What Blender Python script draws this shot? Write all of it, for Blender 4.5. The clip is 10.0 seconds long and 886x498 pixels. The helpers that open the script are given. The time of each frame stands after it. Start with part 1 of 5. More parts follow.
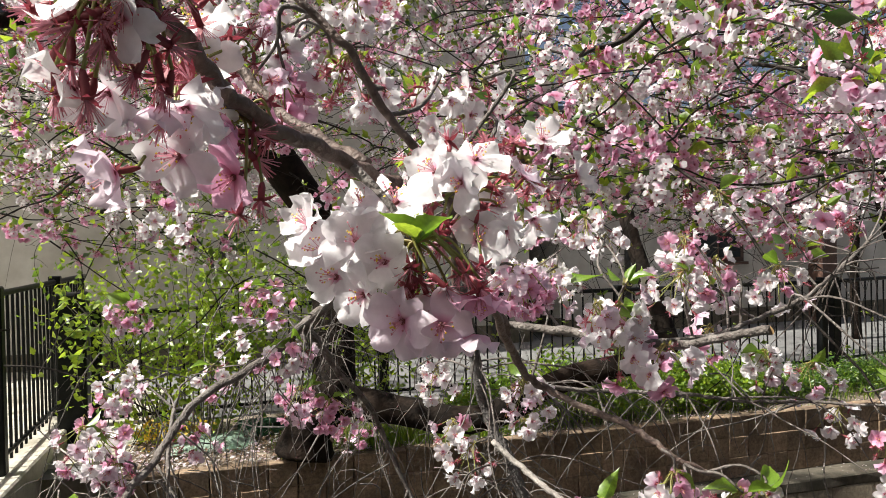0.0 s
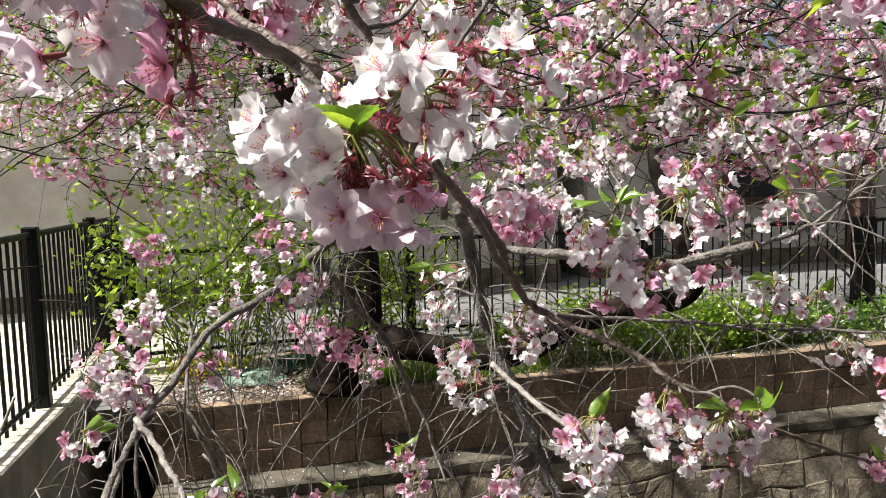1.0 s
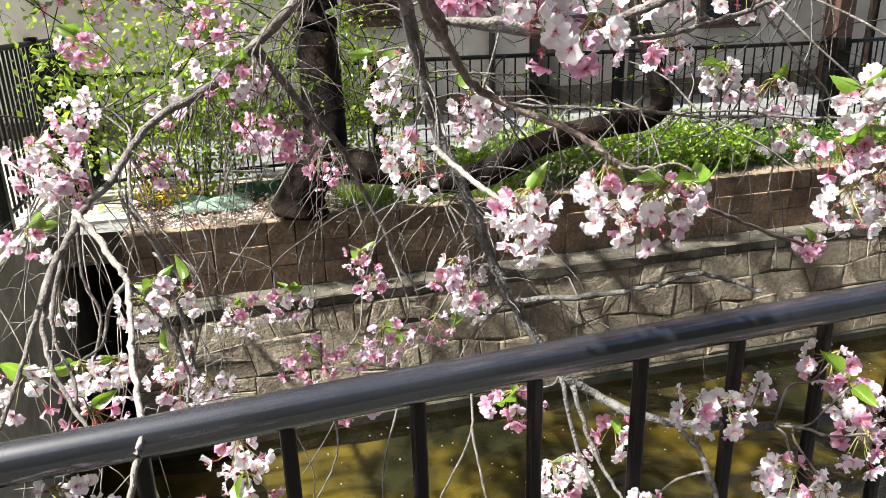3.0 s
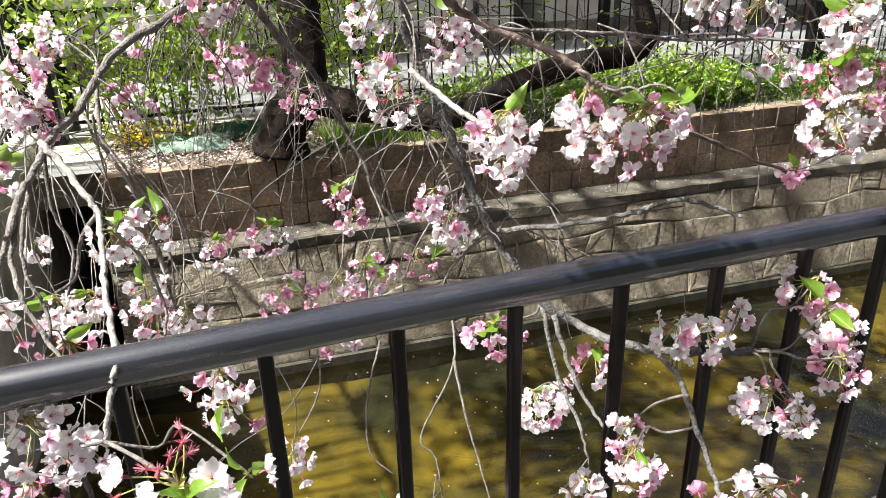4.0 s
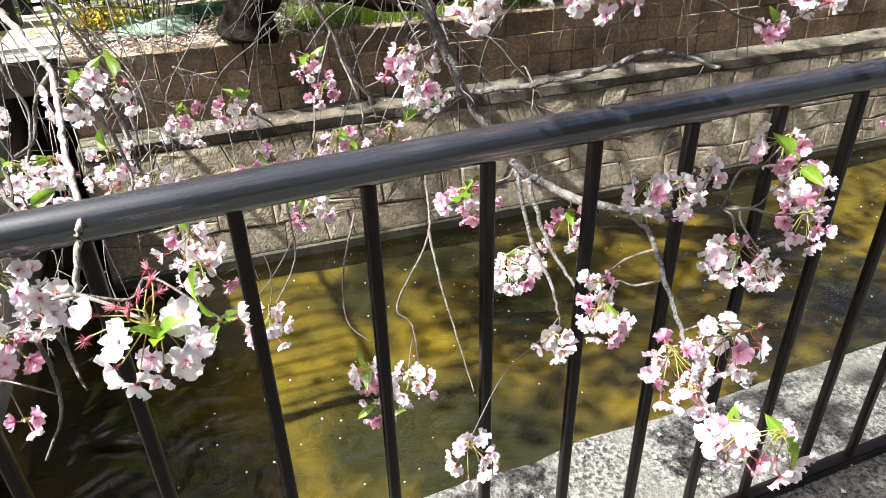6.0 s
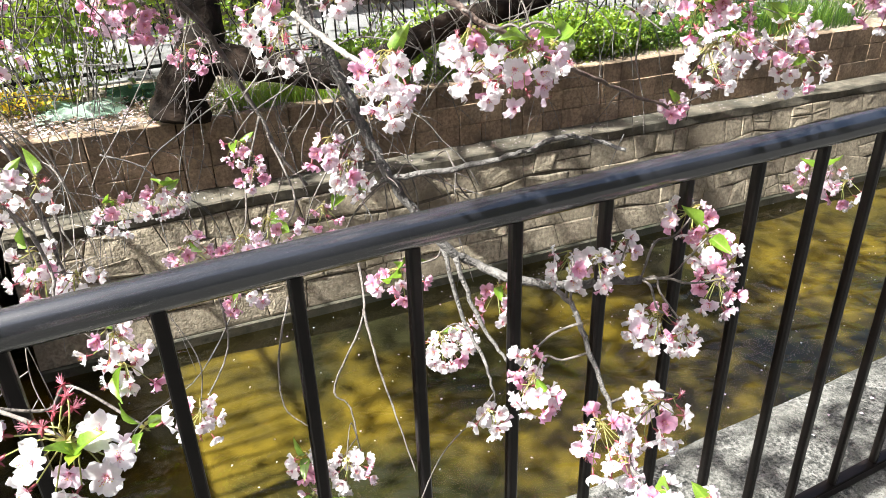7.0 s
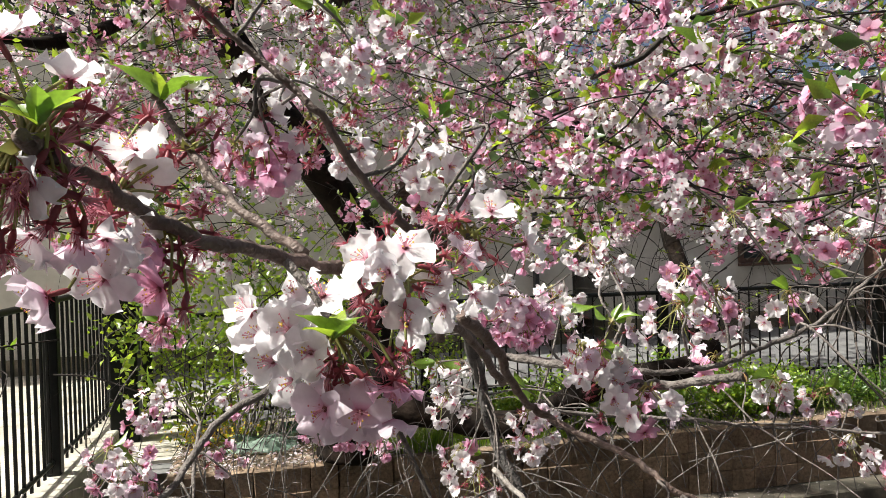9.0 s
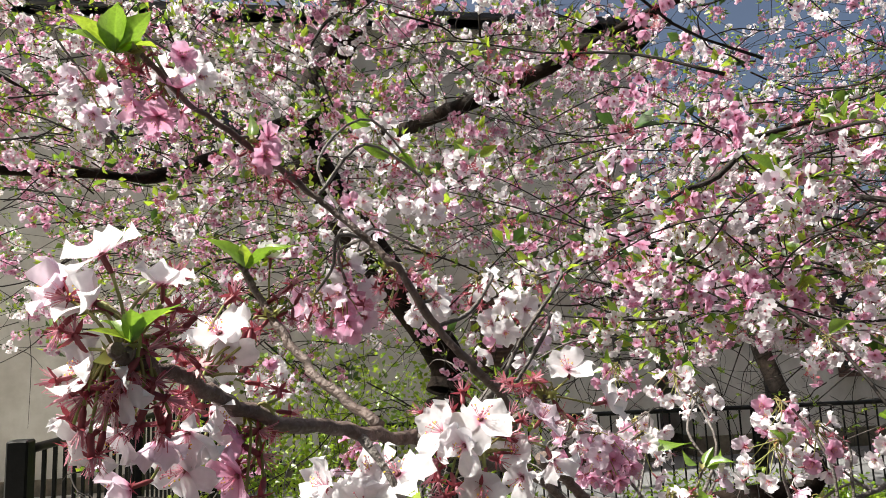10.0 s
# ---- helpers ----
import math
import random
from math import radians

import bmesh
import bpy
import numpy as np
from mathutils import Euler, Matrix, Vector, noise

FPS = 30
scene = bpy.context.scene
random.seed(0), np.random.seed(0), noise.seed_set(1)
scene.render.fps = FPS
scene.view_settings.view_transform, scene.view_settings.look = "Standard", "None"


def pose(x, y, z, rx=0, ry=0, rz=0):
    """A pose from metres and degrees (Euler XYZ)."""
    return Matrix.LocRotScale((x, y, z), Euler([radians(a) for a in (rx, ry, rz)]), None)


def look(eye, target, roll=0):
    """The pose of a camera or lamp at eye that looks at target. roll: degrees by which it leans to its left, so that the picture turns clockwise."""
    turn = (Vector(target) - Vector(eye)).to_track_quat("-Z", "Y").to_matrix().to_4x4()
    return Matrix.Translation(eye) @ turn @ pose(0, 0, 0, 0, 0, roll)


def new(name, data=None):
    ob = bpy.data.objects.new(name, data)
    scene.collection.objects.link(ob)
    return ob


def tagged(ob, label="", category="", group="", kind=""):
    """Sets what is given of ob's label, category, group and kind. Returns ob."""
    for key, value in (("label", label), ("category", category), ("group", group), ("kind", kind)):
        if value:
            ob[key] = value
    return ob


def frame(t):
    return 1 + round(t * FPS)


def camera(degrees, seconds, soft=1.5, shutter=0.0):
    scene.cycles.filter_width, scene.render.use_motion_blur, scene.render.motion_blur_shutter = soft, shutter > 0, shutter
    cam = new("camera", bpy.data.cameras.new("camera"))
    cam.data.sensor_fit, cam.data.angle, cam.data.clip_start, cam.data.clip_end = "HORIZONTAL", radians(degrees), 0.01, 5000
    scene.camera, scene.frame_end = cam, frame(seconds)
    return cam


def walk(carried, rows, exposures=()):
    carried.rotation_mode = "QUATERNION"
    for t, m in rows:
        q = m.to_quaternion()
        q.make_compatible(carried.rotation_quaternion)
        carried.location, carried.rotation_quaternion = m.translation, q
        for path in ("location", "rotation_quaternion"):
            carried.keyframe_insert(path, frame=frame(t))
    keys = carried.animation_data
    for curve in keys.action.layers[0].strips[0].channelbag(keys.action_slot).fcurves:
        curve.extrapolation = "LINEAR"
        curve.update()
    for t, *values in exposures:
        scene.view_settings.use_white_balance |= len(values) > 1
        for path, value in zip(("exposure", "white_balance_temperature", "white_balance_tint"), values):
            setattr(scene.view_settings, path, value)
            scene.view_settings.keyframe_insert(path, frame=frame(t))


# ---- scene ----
cam = camera(63.78, 10.0, soft=0.7)
# seconds, eye, turn to the right of +y, tilt upwards, lean
PATH = [
    (0, (-0.419, -0.705, 1.590), 18.55, -0.62, -1.25),
    (0.5, (-0.407, -0.708, 1.577), 16.55, -2.35, -1.72),
    (1, (-0.382, -0.724, 1.567), 15.98, -5.18, -1.59),
    (1.5, (-0.358, -0.733, 1.546), 16.46, -8.68, -1.86),
    (2, (-0.345, -0.731, 1.523), 16.68, -12.91, -1.82),
    (2.5, (-0.343, -0.725, 1.501), 17.24, -16.41, -1.68),
    (2.7, (-0.343, -0.727, 1.499), 17.53, -17.28, -1.60),
    (4, (-0.332, -0.720, 1.473), 19.05, -23.33, -1.69),
    (4.5, (-0.332, -0.722, 1.453), 19.29, -25.14, -1.62),
    (5, (-0.331, -0.727, 1.440), 19.69, -27.76, -1.83),
    (5.5, (-0.331, -0.730, 1.429), 20.25, -30.97, -1.64),
    (5.7, (-0.331, -0.732, 1.427), 20.44, -31.91, -1.43),
    (6.8, (-0.318, -0.742, 1.441), 24.35, -30.56, -2.12),
    (7, (-0.312, -0.746, 1.457), 26.12, -26.79, -1.84),
    (7.5, (-0.321, -0.737, 1.501), 26.67, -19.48, -1.41),
    (7.7, (-0.327, -0.724, 1.526), 24.61, -15.41, -1.63),
    (8, (-0.338, -0.749, 1.556), 22.58, -9.77, -2.45),
    (8.5, (-0.351, -0.745, 1.607), 19.20, -4.28, -2.16),
    (9, (-0.367, -0.747, 1.634), 14.85, -0.61, -1.71),
    (9.5, (-0.372, -0.742, 1.650), 12.57, 2.19, -1.18),
    (10, (-0.365, -0.750, 1.666), 9.02, 8.42, -2.32),
]


def aimed(eye, turn, tilt, lean):
    a, b = radians(turn), radians(tilt)
    way = Vector((math.sin(a) * math.cos(b), math.cos(a) * math.cos(b), math.sin(b)))
    return look(eye, Vector(eye) + way, lean)


walk(cam, [(t, aimed(e, a, b, c)) for t, e, a, b, c in PATH],
     exposures=[(0, 0.82, 6500, 6), (1, 0.95, 6400, 5), (1.5, 1.0, 6350, 5), (2, 1.15, 6300, 4), (2.5, 1.5, 6250, 4), (4.5, 1.7, 6200, 4), (5.5, 1.8, 6200, 4), (7, 2.0, 6200, 4), (7.7, 2.0, 6250, 4), (8, 1.78, 6350, 5), (8.5, 0.9, 6400, 6), (9, 0.85, 6450, 6), (9.5, 0.84, 6450, 6), (10, 0.92, 6450, 6)])

# ---- light ----
world = bpy.data.worlds.new("sky")
scene.world = world
world.use_nodes = True
wn = world.node_tree.nodes
sky = wn.new("ShaderNodeTexSky")
sky.sky_type = "NISHITA"
sky.sun_disc = False
sky.dust_density = 7.0
sky.air_density = 0.7
SUN = Vector((-0.66, 0.03, 0.92)).normalized()
sky.sun_elevation = math.asin(SUN.z)
sky.sun_rotation = math.atan2(SUN.x, SUN.y)
wn["Background"].inputs["Strength"].default_value = 0.066
world.node_tree.links.new(sky.outputs[0], wn["Background"].inputs["Color"])
sun = new("sun", bpy.data.lights.new("sun", "SUN"))
sun.data.energy, sun.data.angle, sun.data.color = 5.0, radians(0.9), (1.0, 0.95, 0.87)
sun.matrix_world = look(SUN * 30, (0, 0, 0))


# ---- materials ----
def shader(name):
    m = bpy.data.materials.new(name)
    m.use_nodes = True
    nt = m.node_tree
    nt.nodes.remove(nt.nodes["Principled BSDF"])
    return m, nt, nt.nodes["Material Output"]


def node(nt, kind, **inputs):
    n = nt.nodes.new("ShaderNode" + kind)
    for key, value in inputs.items():
        n.inputs[key.replace("_", " ")].default_value = value
    return n


def noise_ramp(nt, scale, low, high, detail=6.0, span=(0.3, 0.7), coords=None):
    n = node(nt, "TexNoise", Scale=scale, Detail=detail, Roughness=0.6)
    if coords:
        nt.links.new(coords, n.inputs["Vector"])
    r = nt.nodes.new("ShaderNodeValToRGB")
    r.color_ramp.elements[0].position, r.color_ramp.elements[1].position = span
    r.color_ramp.elements[0].color, r.color_ramp.elements[1].color = (*low, 1), (*high, 1)
    nt.links.new(n.outputs["Fac"], r.inputs["Fac"])
    return n, r


def surface(name, low, high, scale=8.0, rough=0.8, metal=0.0, bump=0.3, fine=None, stain=None, stain_scale=1.5, per_piece=0.0, span=(0.3, 0.7), shine=0.5, ior=1.5):
    """A solid surface: grain between two colours, larger stains, relief, and a tone of its own for each piece."""
    m, nt, out = shader(name)
    p = node(nt, "BsdfPrincipled", Roughness=rough, Metallic=metal, Specular_IOR_Level=shine, IOR=ior)
    where = nt.nodes.new("ShaderNodeTexCoord").outputs["Object"]
    geo = nt.nodes.new("ShaderNodeNewGeometry").outputs["Position"]
    grain, colour = noise_ramp(nt, scale, low, high, span=span, coords=geo)
    last = colour.outputs["Color"]
    if stain:
        _, s = noise_ramp(nt, stain_scale, (0, 0, 0), (1, 1, 1), span=(0.45, 0.68), coords=geo)
        mix = nt.nodes.new("ShaderNodeMixRGB")
        mix.inputs["Color2"].default_value = (*stain, 1)
        nt.links.new(s.outputs["Color"], mix.inputs["Fac"])
        nt.links.new(last, mix.inputs["Color1"])
        last = mix.outputs["Color"]
    if per_piece:
        info = nt.nodes.new("ShaderNodeObjectInfo")
        span = nt.nodes.new("ShaderNodeMapRange")
        span.inputs["To Min"].default_value, span.inputs["To Max"].default_value = 1 - per_piece, 1 + per_piece
        hsv = nt.nodes.new("ShaderNodeHueSaturation")
        nt.links.new(info.outputs["Random"], span.inputs["Value"])
        nt.links.new(span.outputs["Result"], hsv.inputs["Value"])
        nt.links.new(last, hsv.inputs["Color"])
        last = hsv.outputs["Color"]
    nt.links.new(last, p.inputs["Base Color"])
    fine_noise = node(nt, "TexNoise", Scale=fine or scale * 6, Detail=8.0)
    nt.links.new(geo, fine_noise.inputs["Vector"])
    b = node(nt, "Bump", Strength=bump, Distance=0.01)
    nt.links.new(fine_noise.outputs["Fac"], b.inputs["Height"])
    nt.links.new(b.outputs["Normal"], p.inputs["Normal"])
    nt.links.new(p.outputs[0], out.inputs["Surface"])
    return m


def thin(name, stops, through_share=0.45, rough=0.5, gloss=0.06, vary=0.12):
    """A petal or leaf: colour runs along the blade, light passes through it."""
    m, nt, out = shader(name)
    at = nt.nodes.new("ShaderNodeAttribute")
    at.attribute_name = "along"
    r = nt.nodes.new("ShaderNodeValToRGB")
    for i, (pos, col) in enumerate(stops):
        e = r.color_ramp.elements[i] if i < 2 else r.color_ramp.elements.new(pos)
        e.position, e.color = pos, (*col, 1)
    nt.links.new(at.outputs["Fac"], r.inputs["Fac"])
    isl = nt.nodes.new("ShaderNodeNewGeometry")
    span = nt.nodes.new("ShaderNodeMapRange")
    span.inputs["To Min"].default_value, span.inputs["To Max"].default_value = 1 - vary, 1 + vary * 0.4
    hsv = nt.nodes.new("ShaderNodeHueSaturation")
    nt.links.new(isl.outputs["Random Per Island"], span.inputs["Value"])
    veins = node(nt, "TexNoise", Scale=420.0, Detail=3.0)
    nt.links.new(isl.outputs["Position"], veins.inputs["Vector"])
    depth = nt.nodes.new("ShaderNodeMapRange")
    depth.inputs["From Min"].default_value, depth.inputs["From Max"].default_value = 0.3, 0.7
    depth.inputs["To Min"].default_value, depth.inputs["To Max"].default_value = 1 - vary, 1.0
    nt.links.new(veins.outputs["Fac"], depth.inputs["Value"])
    both = nt.nodes.new("ShaderNodeMath")
    both.operation = "MULTIPLY"
    nt.links.new(span.outputs["Result"], both.inputs[0])
    nt.links.new(depth.outputs["Result"], both.inputs[1])
    nt.links.new(both.outputs[0], hsv.inputs["Value"])
    nt.links.new(r.outputs["Color"], hsv.inputs["Color"])
    d, t, g = node(nt, "BsdfDiffuse"), node(nt, "BsdfTranslucent"), node(nt, "BsdfGlossy", Roughness=rough)
    for n in (d, t):
        nt.links.new(hsv.outputs["Color"], n.inputs["Color"])
    mix, top = node(nt, "MixShader", Fac=through_share), node(nt, "MixShader", Fac=gloss)
    nt.links.new(d.outputs[0], mix.inputs[1])
    nt.links.new(t.outputs[0], mix.inputs[2])
    nt.links.new(mix.outputs[0], top.inputs[1])
    nt.links.new(g.outputs[0], top.inputs[2])
    nt.links.new(top.outputs[0], out.inputs["Surface"])
    return m


petal_white = thin("petal_white", [(0.0, (0.55, 0.08, 0.17)), (1.0, (0.92, 0.895, 0.92)), (0.10, (0.80, 0.46, 0.60)), (0.21, (0.91, 0.86, 0.895))], 0.56, vary=0.07)
petal_blush = thin("petal_blush", [(0.0, (0.52, 0.07, 0.18)), (1.0, (0.86, 0.735, 0.83)), (0.12, (0.78, 0.42, 0.60)), (0.30, (0.85, 0.70, 0.82))], 0.56, vary=0.07)
petal_pink = thin("petal_pink", [(0.0, (0.48, 0.06, 0.17)), (1.0, (0.865, 0.54, 0.72)), (0.3, (0.785, 0.365, 0.56))], 0.5)
calyx_red = thin("calyx_red", [(0.0, (0.27, 0.07, 0.07)), (1.0, (0.44, 0.06, 0.10))], 0.35)
stamen_mat = thin("stamen", [(0.0, (0.80, 0.46, 0.54)), (1.0, (0.60, 0.20, 0.27))], 0.3)
stalk_green = thin("stalk_green", [(0.0, (0.30, 0.20, 0.05)), (1.0, (0.32, 0.36, 0.10))], 0.25)
leaf_spring = thin("leaf_spring", [(0.0, (0.14, 0.27, 0.02)), (1.0, (0.29, 0.46, 0.045))], 0.55, 0.35, 0.07, 0.3)
leaf_deep = thin("leaf_deep", [(0.0, (0.05, 0.12, 0.015)), (1.0, (0.09, 0.20, 0.025))], 0.5, 0.35, 0.07, 0.35)
leaf_lime = thin("leaf_lime", [(0.0, (0.33, 0.48, 0.03)), (1.0, (0.50, 0.65, 0.06))], 0.55, 0.4, 0.05, 0.35)
yellow_petal = thin("yellow_petal", [(0.0, (0.7, 0.45, 0.02)), (1.0, (0.85, 0.6, 0.03))], 0.3)
dry_leaf = thin("dry_leaf", [(0.0, (0.16, 0.09, 0.05)), (1.0, (0.36, 0.24, 0.16))], 0.15, vary=0.5)
bark = surface("bark", (0.045, 0.036, 0.032), (0.17, 0.145, 0.13), 120, 0.7, bump=0.7, fine=260, stain=(0.24, 0.215, 0.20), stain_scale=28)
bark_brown = surface("bark_brown", (0.06, 0.038, 0.03), (0.17, 0.115, 0.095), 90, 0.6, bump=0.5, fine=220, stain=(0.20, 0.15, 0.13), stain_scale=40)
bark_grey = surface("bark_grey", (0.04, 0.036, 0.034), (0.135, 0.123, 0.118), 90, 0.7, bump=0.8, fine=240, stain=(0.19, 0.178, 0.17), stain_scale=24)
bark_pale = surface("bark_pale", (0.17, 0.15, 0.135), (0.42, 0.385, 0.355), 130, 0.7, bump=0.5, fine=300, stain=(0.12, 0.10, 0.09), stain_scale=50)
# dark cherry bark, lowered to near black with the crown's shade in it
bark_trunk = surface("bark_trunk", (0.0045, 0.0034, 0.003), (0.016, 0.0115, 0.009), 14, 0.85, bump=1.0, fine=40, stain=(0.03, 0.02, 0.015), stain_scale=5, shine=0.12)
bark_dark = surface("bark_dark", (0.012, 0.010, 0.009), (0.05, 0.042, 0.037), 90, 0.8, bump=0.5, fine=200, shine=0.2)
cut_wood = surface("cut_wood", (0.45, 0.27, 0.12), (0.62, 0.42, 0.22), 200, 0.7)
PLANT = [petal_white, petal_blush, petal_pink, calyx_red, stamen_mat, stalk_green, leaf_spring, leaf_deep, bark, leaf_lime, yellow_petal, dry_leaf, bark_dark, bark_grey, bark_pale]
WHITE, BLUSH, PINK, RED, STAMEN, STALK, SPRING, DEEP, TWIG, LIME, YELLOW, DRY, DARK, GREY, PALE = range(15)

rail_paint = surface("rail_paint", (0.0035, 0.0024, 0.002), (0.007, 0.0045, 0.0037), 30, 0.28, bump=0.03, fine=180, stain=(0.01, 0.007, 0.006), stain_scale=9, shine=0.3)
# dark rail paint with the sky's bluish sheen mixed into its base colour
handrail_sky_sheen = surface("handrail_sky_sheen", (0.009, 0.0095, 0.013), (0.015, 0.016, 0.021), 30, 0.2, bump=0.02, fine=160, stain=(0.02, 0.021, 0.027), stain_scale=7, shine=0.95, ior=1.75)
fence_paint = surface("fence_paint", (0.004, 0.005, 0.0055), (0.011, 0.012, 0.012), 20, 0.45, bump=0.1, shine=0.2)
coping_mat = surface("coping_concrete", (0.03, 0.03, 0.028), (0.22, 0.212, 0.20), 95, 0.9, bump=1.0, fine=150, span=(0.40, 0.60), stain=(0.13, 0.126, 0.115), stain_scale=7)
concrete = surface("concrete", (0.38, 0.355, 0.30), (0.60, 0.57, 0.50), 9, 0.9, bump=0.5, fine=80, stain=(0.27, 0.25, 0.20), stain_scale=2.2)
wall_dark = surface("old_concrete", (0.085, 0.072, 0.052), (0.235, 0.195, 0.14), 6, 0.85, bump=0.6, fine=60, stain=(0.05, 0.055, 0.035), stain_scale=2.0)
ledge_mat = surface("ledge_concrete", (0.06, 0.052, 0.04), (0.17, 0.145, 0.11), 14, 0.9, bump=0.9, fine=70, stain=(0.035, 0.033, 0.024), stain_scale=2.4)
footing_mat = surface("wet_footing", (0.035, 0.034, 0.024), (0.12, 0.105, 0.075), 12, 0.7, bump=0.9, fine=60, stain=(0.02, 0.026, 0.012), stain_scale=3.0)
block_mat = surface("brown_block", (0.17, 0.115, 0.076), (0.45, 0.325, 0.22), 42, 0.9, bump=0.9, fine=90, stain=(0.10, 0.072, 0.05), stain_scale=2.6, per_piece=0.22)
stone_mat = surface("wall_stone", (0.13, 0.105, 0.075), (0.46, 0.39, 0.295), 34, 0.85, bump=1.0, fine=70, stain=(0.15, 0.12, 0.085), stain_scale=1.9, per_piece=0.2)
joint_mat = surface("joint_mortar", (0.05, 0.041, 0.03), (0.12, 0.098, 0.075), 30, 0.95, bump=0.4)
soil_mat = surface("soil", (0.07, 0.05, 0.035), (0.30, 0.24, 0.18), 34, 0.95, bump=1.0, fine=120, stain=(0.42, 0.37, 0.30), stain_scale=5)
asphalt = surface("asphalt", (0.105, 0.105, 0.11), (0.19, 0.188, 0.186), 60, 0.9, bump=0.4, fine=200, stain=(0.20, 0.20, 0.195), stain_scale=1.2)
# footway out of view, set this dark so the handrail's underside reflects little
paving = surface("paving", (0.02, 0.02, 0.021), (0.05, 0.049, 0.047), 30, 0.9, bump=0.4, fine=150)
plaster = surface("cream_plaster", (0.46, 0.44, 0.395), (0.60, 0.585, 0.54), 4, 0.85, bump=0.2, fine=90, stain=(0.38, 0.355, 0.31), stain_scale=0.9)
sky_block_mat = surface("sky_block_dull", (0.07, 0.075, 0.06), (0.15, 0.145, 0.12), 2.0, 0.85, bump=0.2)
brown_wood = surface("brown_board", (0.055, 0.030, 0.022), (0.12, 0.065, 0.048), 18, 0.55, bump=0.3)
dark_metal = surface("dark_metal", (0.02, 0.02, 0.022), (0.05, 0.05, 0.05), 12, 0.5)
roof_blue = surface("blue_roof", (0.16, 0.24, 0.36), (0.28, 0.38, 0.52), 6, 0.5)
white_paint = surface("white_paint", (0.72, 0.72, 0.70), (0.82, 0.82, 0.80), 10, 0.45)
net_green = surface("green_sheet", (0.28, 0.44, 0.33), (0.46, 0.62, 0.51), 12, 0.6, bump=0.5, fine=200, stain=(0.55, 0.66, 0.58), stain_scale=4)
turf_green = surface("green_mat", (0.03, 0.10, 0.06), (0.07, 0.18, 0.11), 60, 0.9, bump=0.8, fine=200)
# olive silt; sunlit yellow and dark shade patches are part of the colour
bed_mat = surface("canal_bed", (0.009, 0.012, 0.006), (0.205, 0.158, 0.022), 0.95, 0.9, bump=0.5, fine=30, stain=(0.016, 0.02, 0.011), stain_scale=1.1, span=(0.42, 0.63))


def glass_material():
    m, nt, out = shader("window_glass")
    p = node(nt, "BsdfPrincipled", Roughness=0.05)
    p.inputs["Base Color"].default_value = (0.03, 0.035, 0.04, 1)
    nt.links.new(p.outputs[0], out.inputs["Surface"])
    return m


def water_material():
    m, nt, out = shader("murky_water")
    geo = nt.nodes.new("ShaderNodeNewGeometry").outputs["Position"]
    stretch = nt.nodes.new("ShaderNodeMapping")
    stretch.inputs["Scale"].default_value = (1.0, 1.15, 1.0)
    nt.links.new(geo, stretch.inputs["Vector"])
    wide, small = node(nt, "TexNoise", Scale=2.8, Detail=2.0, Distortion=1.0), node(nt, "TexNoise", Scale=26.0, Detail=3.0)
    for n in (wide, small):
        nt.links.new(stretch.outputs[0], n.inputs["Vector"])
    b1, b2 = node(nt, "Bump", Strength=0.45, Distance=0.10), node(nt, "Bump", Strength=0.07, Distance=0.02)
    nt.links.new(wide.outputs["Fac"], b1.inputs["Height"])
    nt.links.new(small.outputs["Fac"], b2.inputs["Height"])
    nt.links.new(b1.outputs[0], b2.inputs["Normal"])
    clear = node(nt, "BsdfTransparent")
    clear.inputs["Color"].default_value = (0.72, 0.64, 0.32, 1)
    silt = node(nt, "BsdfDiffuse")
    silt.inputs["Color"].default_value = (0.007, 0.008, 0.004, 1)
    body = node(nt, "MixShader", Fac=0.18)
    gloss = node(nt, "BsdfGlossy", Roughness=0.02)
    fres = node(nt, "Fresnel", IOR=1.6)
    top = nt.nodes.new("ShaderNodeMixShader")
    nt.links.new(b2.outputs[0], gloss.inputs["Normal"])
    nt.links.new(b2.outputs[0], fres.inputs["Normal"])
    nt.links.new(clear.outputs[0], body.inputs[1])
    nt.links.new(silt.outputs[0], body.inputs[2])
    nt.links.new(fres.outputs[0], top.inputs["Fac"])
    nt.links.new(body.outputs[0], top.inputs[1])
    nt.links.new(gloss.outputs[0], top.inputs[2])
    nt.links.new(top.outputs[0], out.inputs["Surface"])
    return m


window_glass, water_mat = glass_material(), water_material()


# ---- building blocks ----
def part(name, bm, material, parent=None, label="", kind="", m=None):
    me = bpy.data.meshes.new(name)
    bm.to_mesh(me)
    bm.free()
    for mat in material if isinstance(material, (list, tuple)) else [material]:
        me.materials.append(mat)
    ob = new(name, me)
    if m is not None:
        ob.matrix_basis = m
    ob.parent = parent
    return tagged(ob, label, "", "", kind)


def empty(name, m=None):
    ob = new(name)
    ob.empty_display_size = 0.1
    if m is not None:
        ob.matrix_basis = m
    return ob


def box_bm(x0, x1, y0, y1, z0, z1, bevel=0.0, segments=1, bm=None):
    bm = bm or bmesh.new()
    made = bmesh.ops.create_cube(bm, size=1.0, matrix=Matrix.Translation(((x0 + x1) / 2, (y0 + y1) / 2, (z0 + z1) / 2)) @ Matrix.Diagonal((x1 - x0, y1 - y0, z1 - z0, 1)))
    if bevel:
        edges = list({e for v in made["verts"] for e in v.link_edges})
        bmesh.ops.bevel(bm, geom=edges, offset=bevel, segments=segments, affect="EDGES", profile=0.5)
    return bm


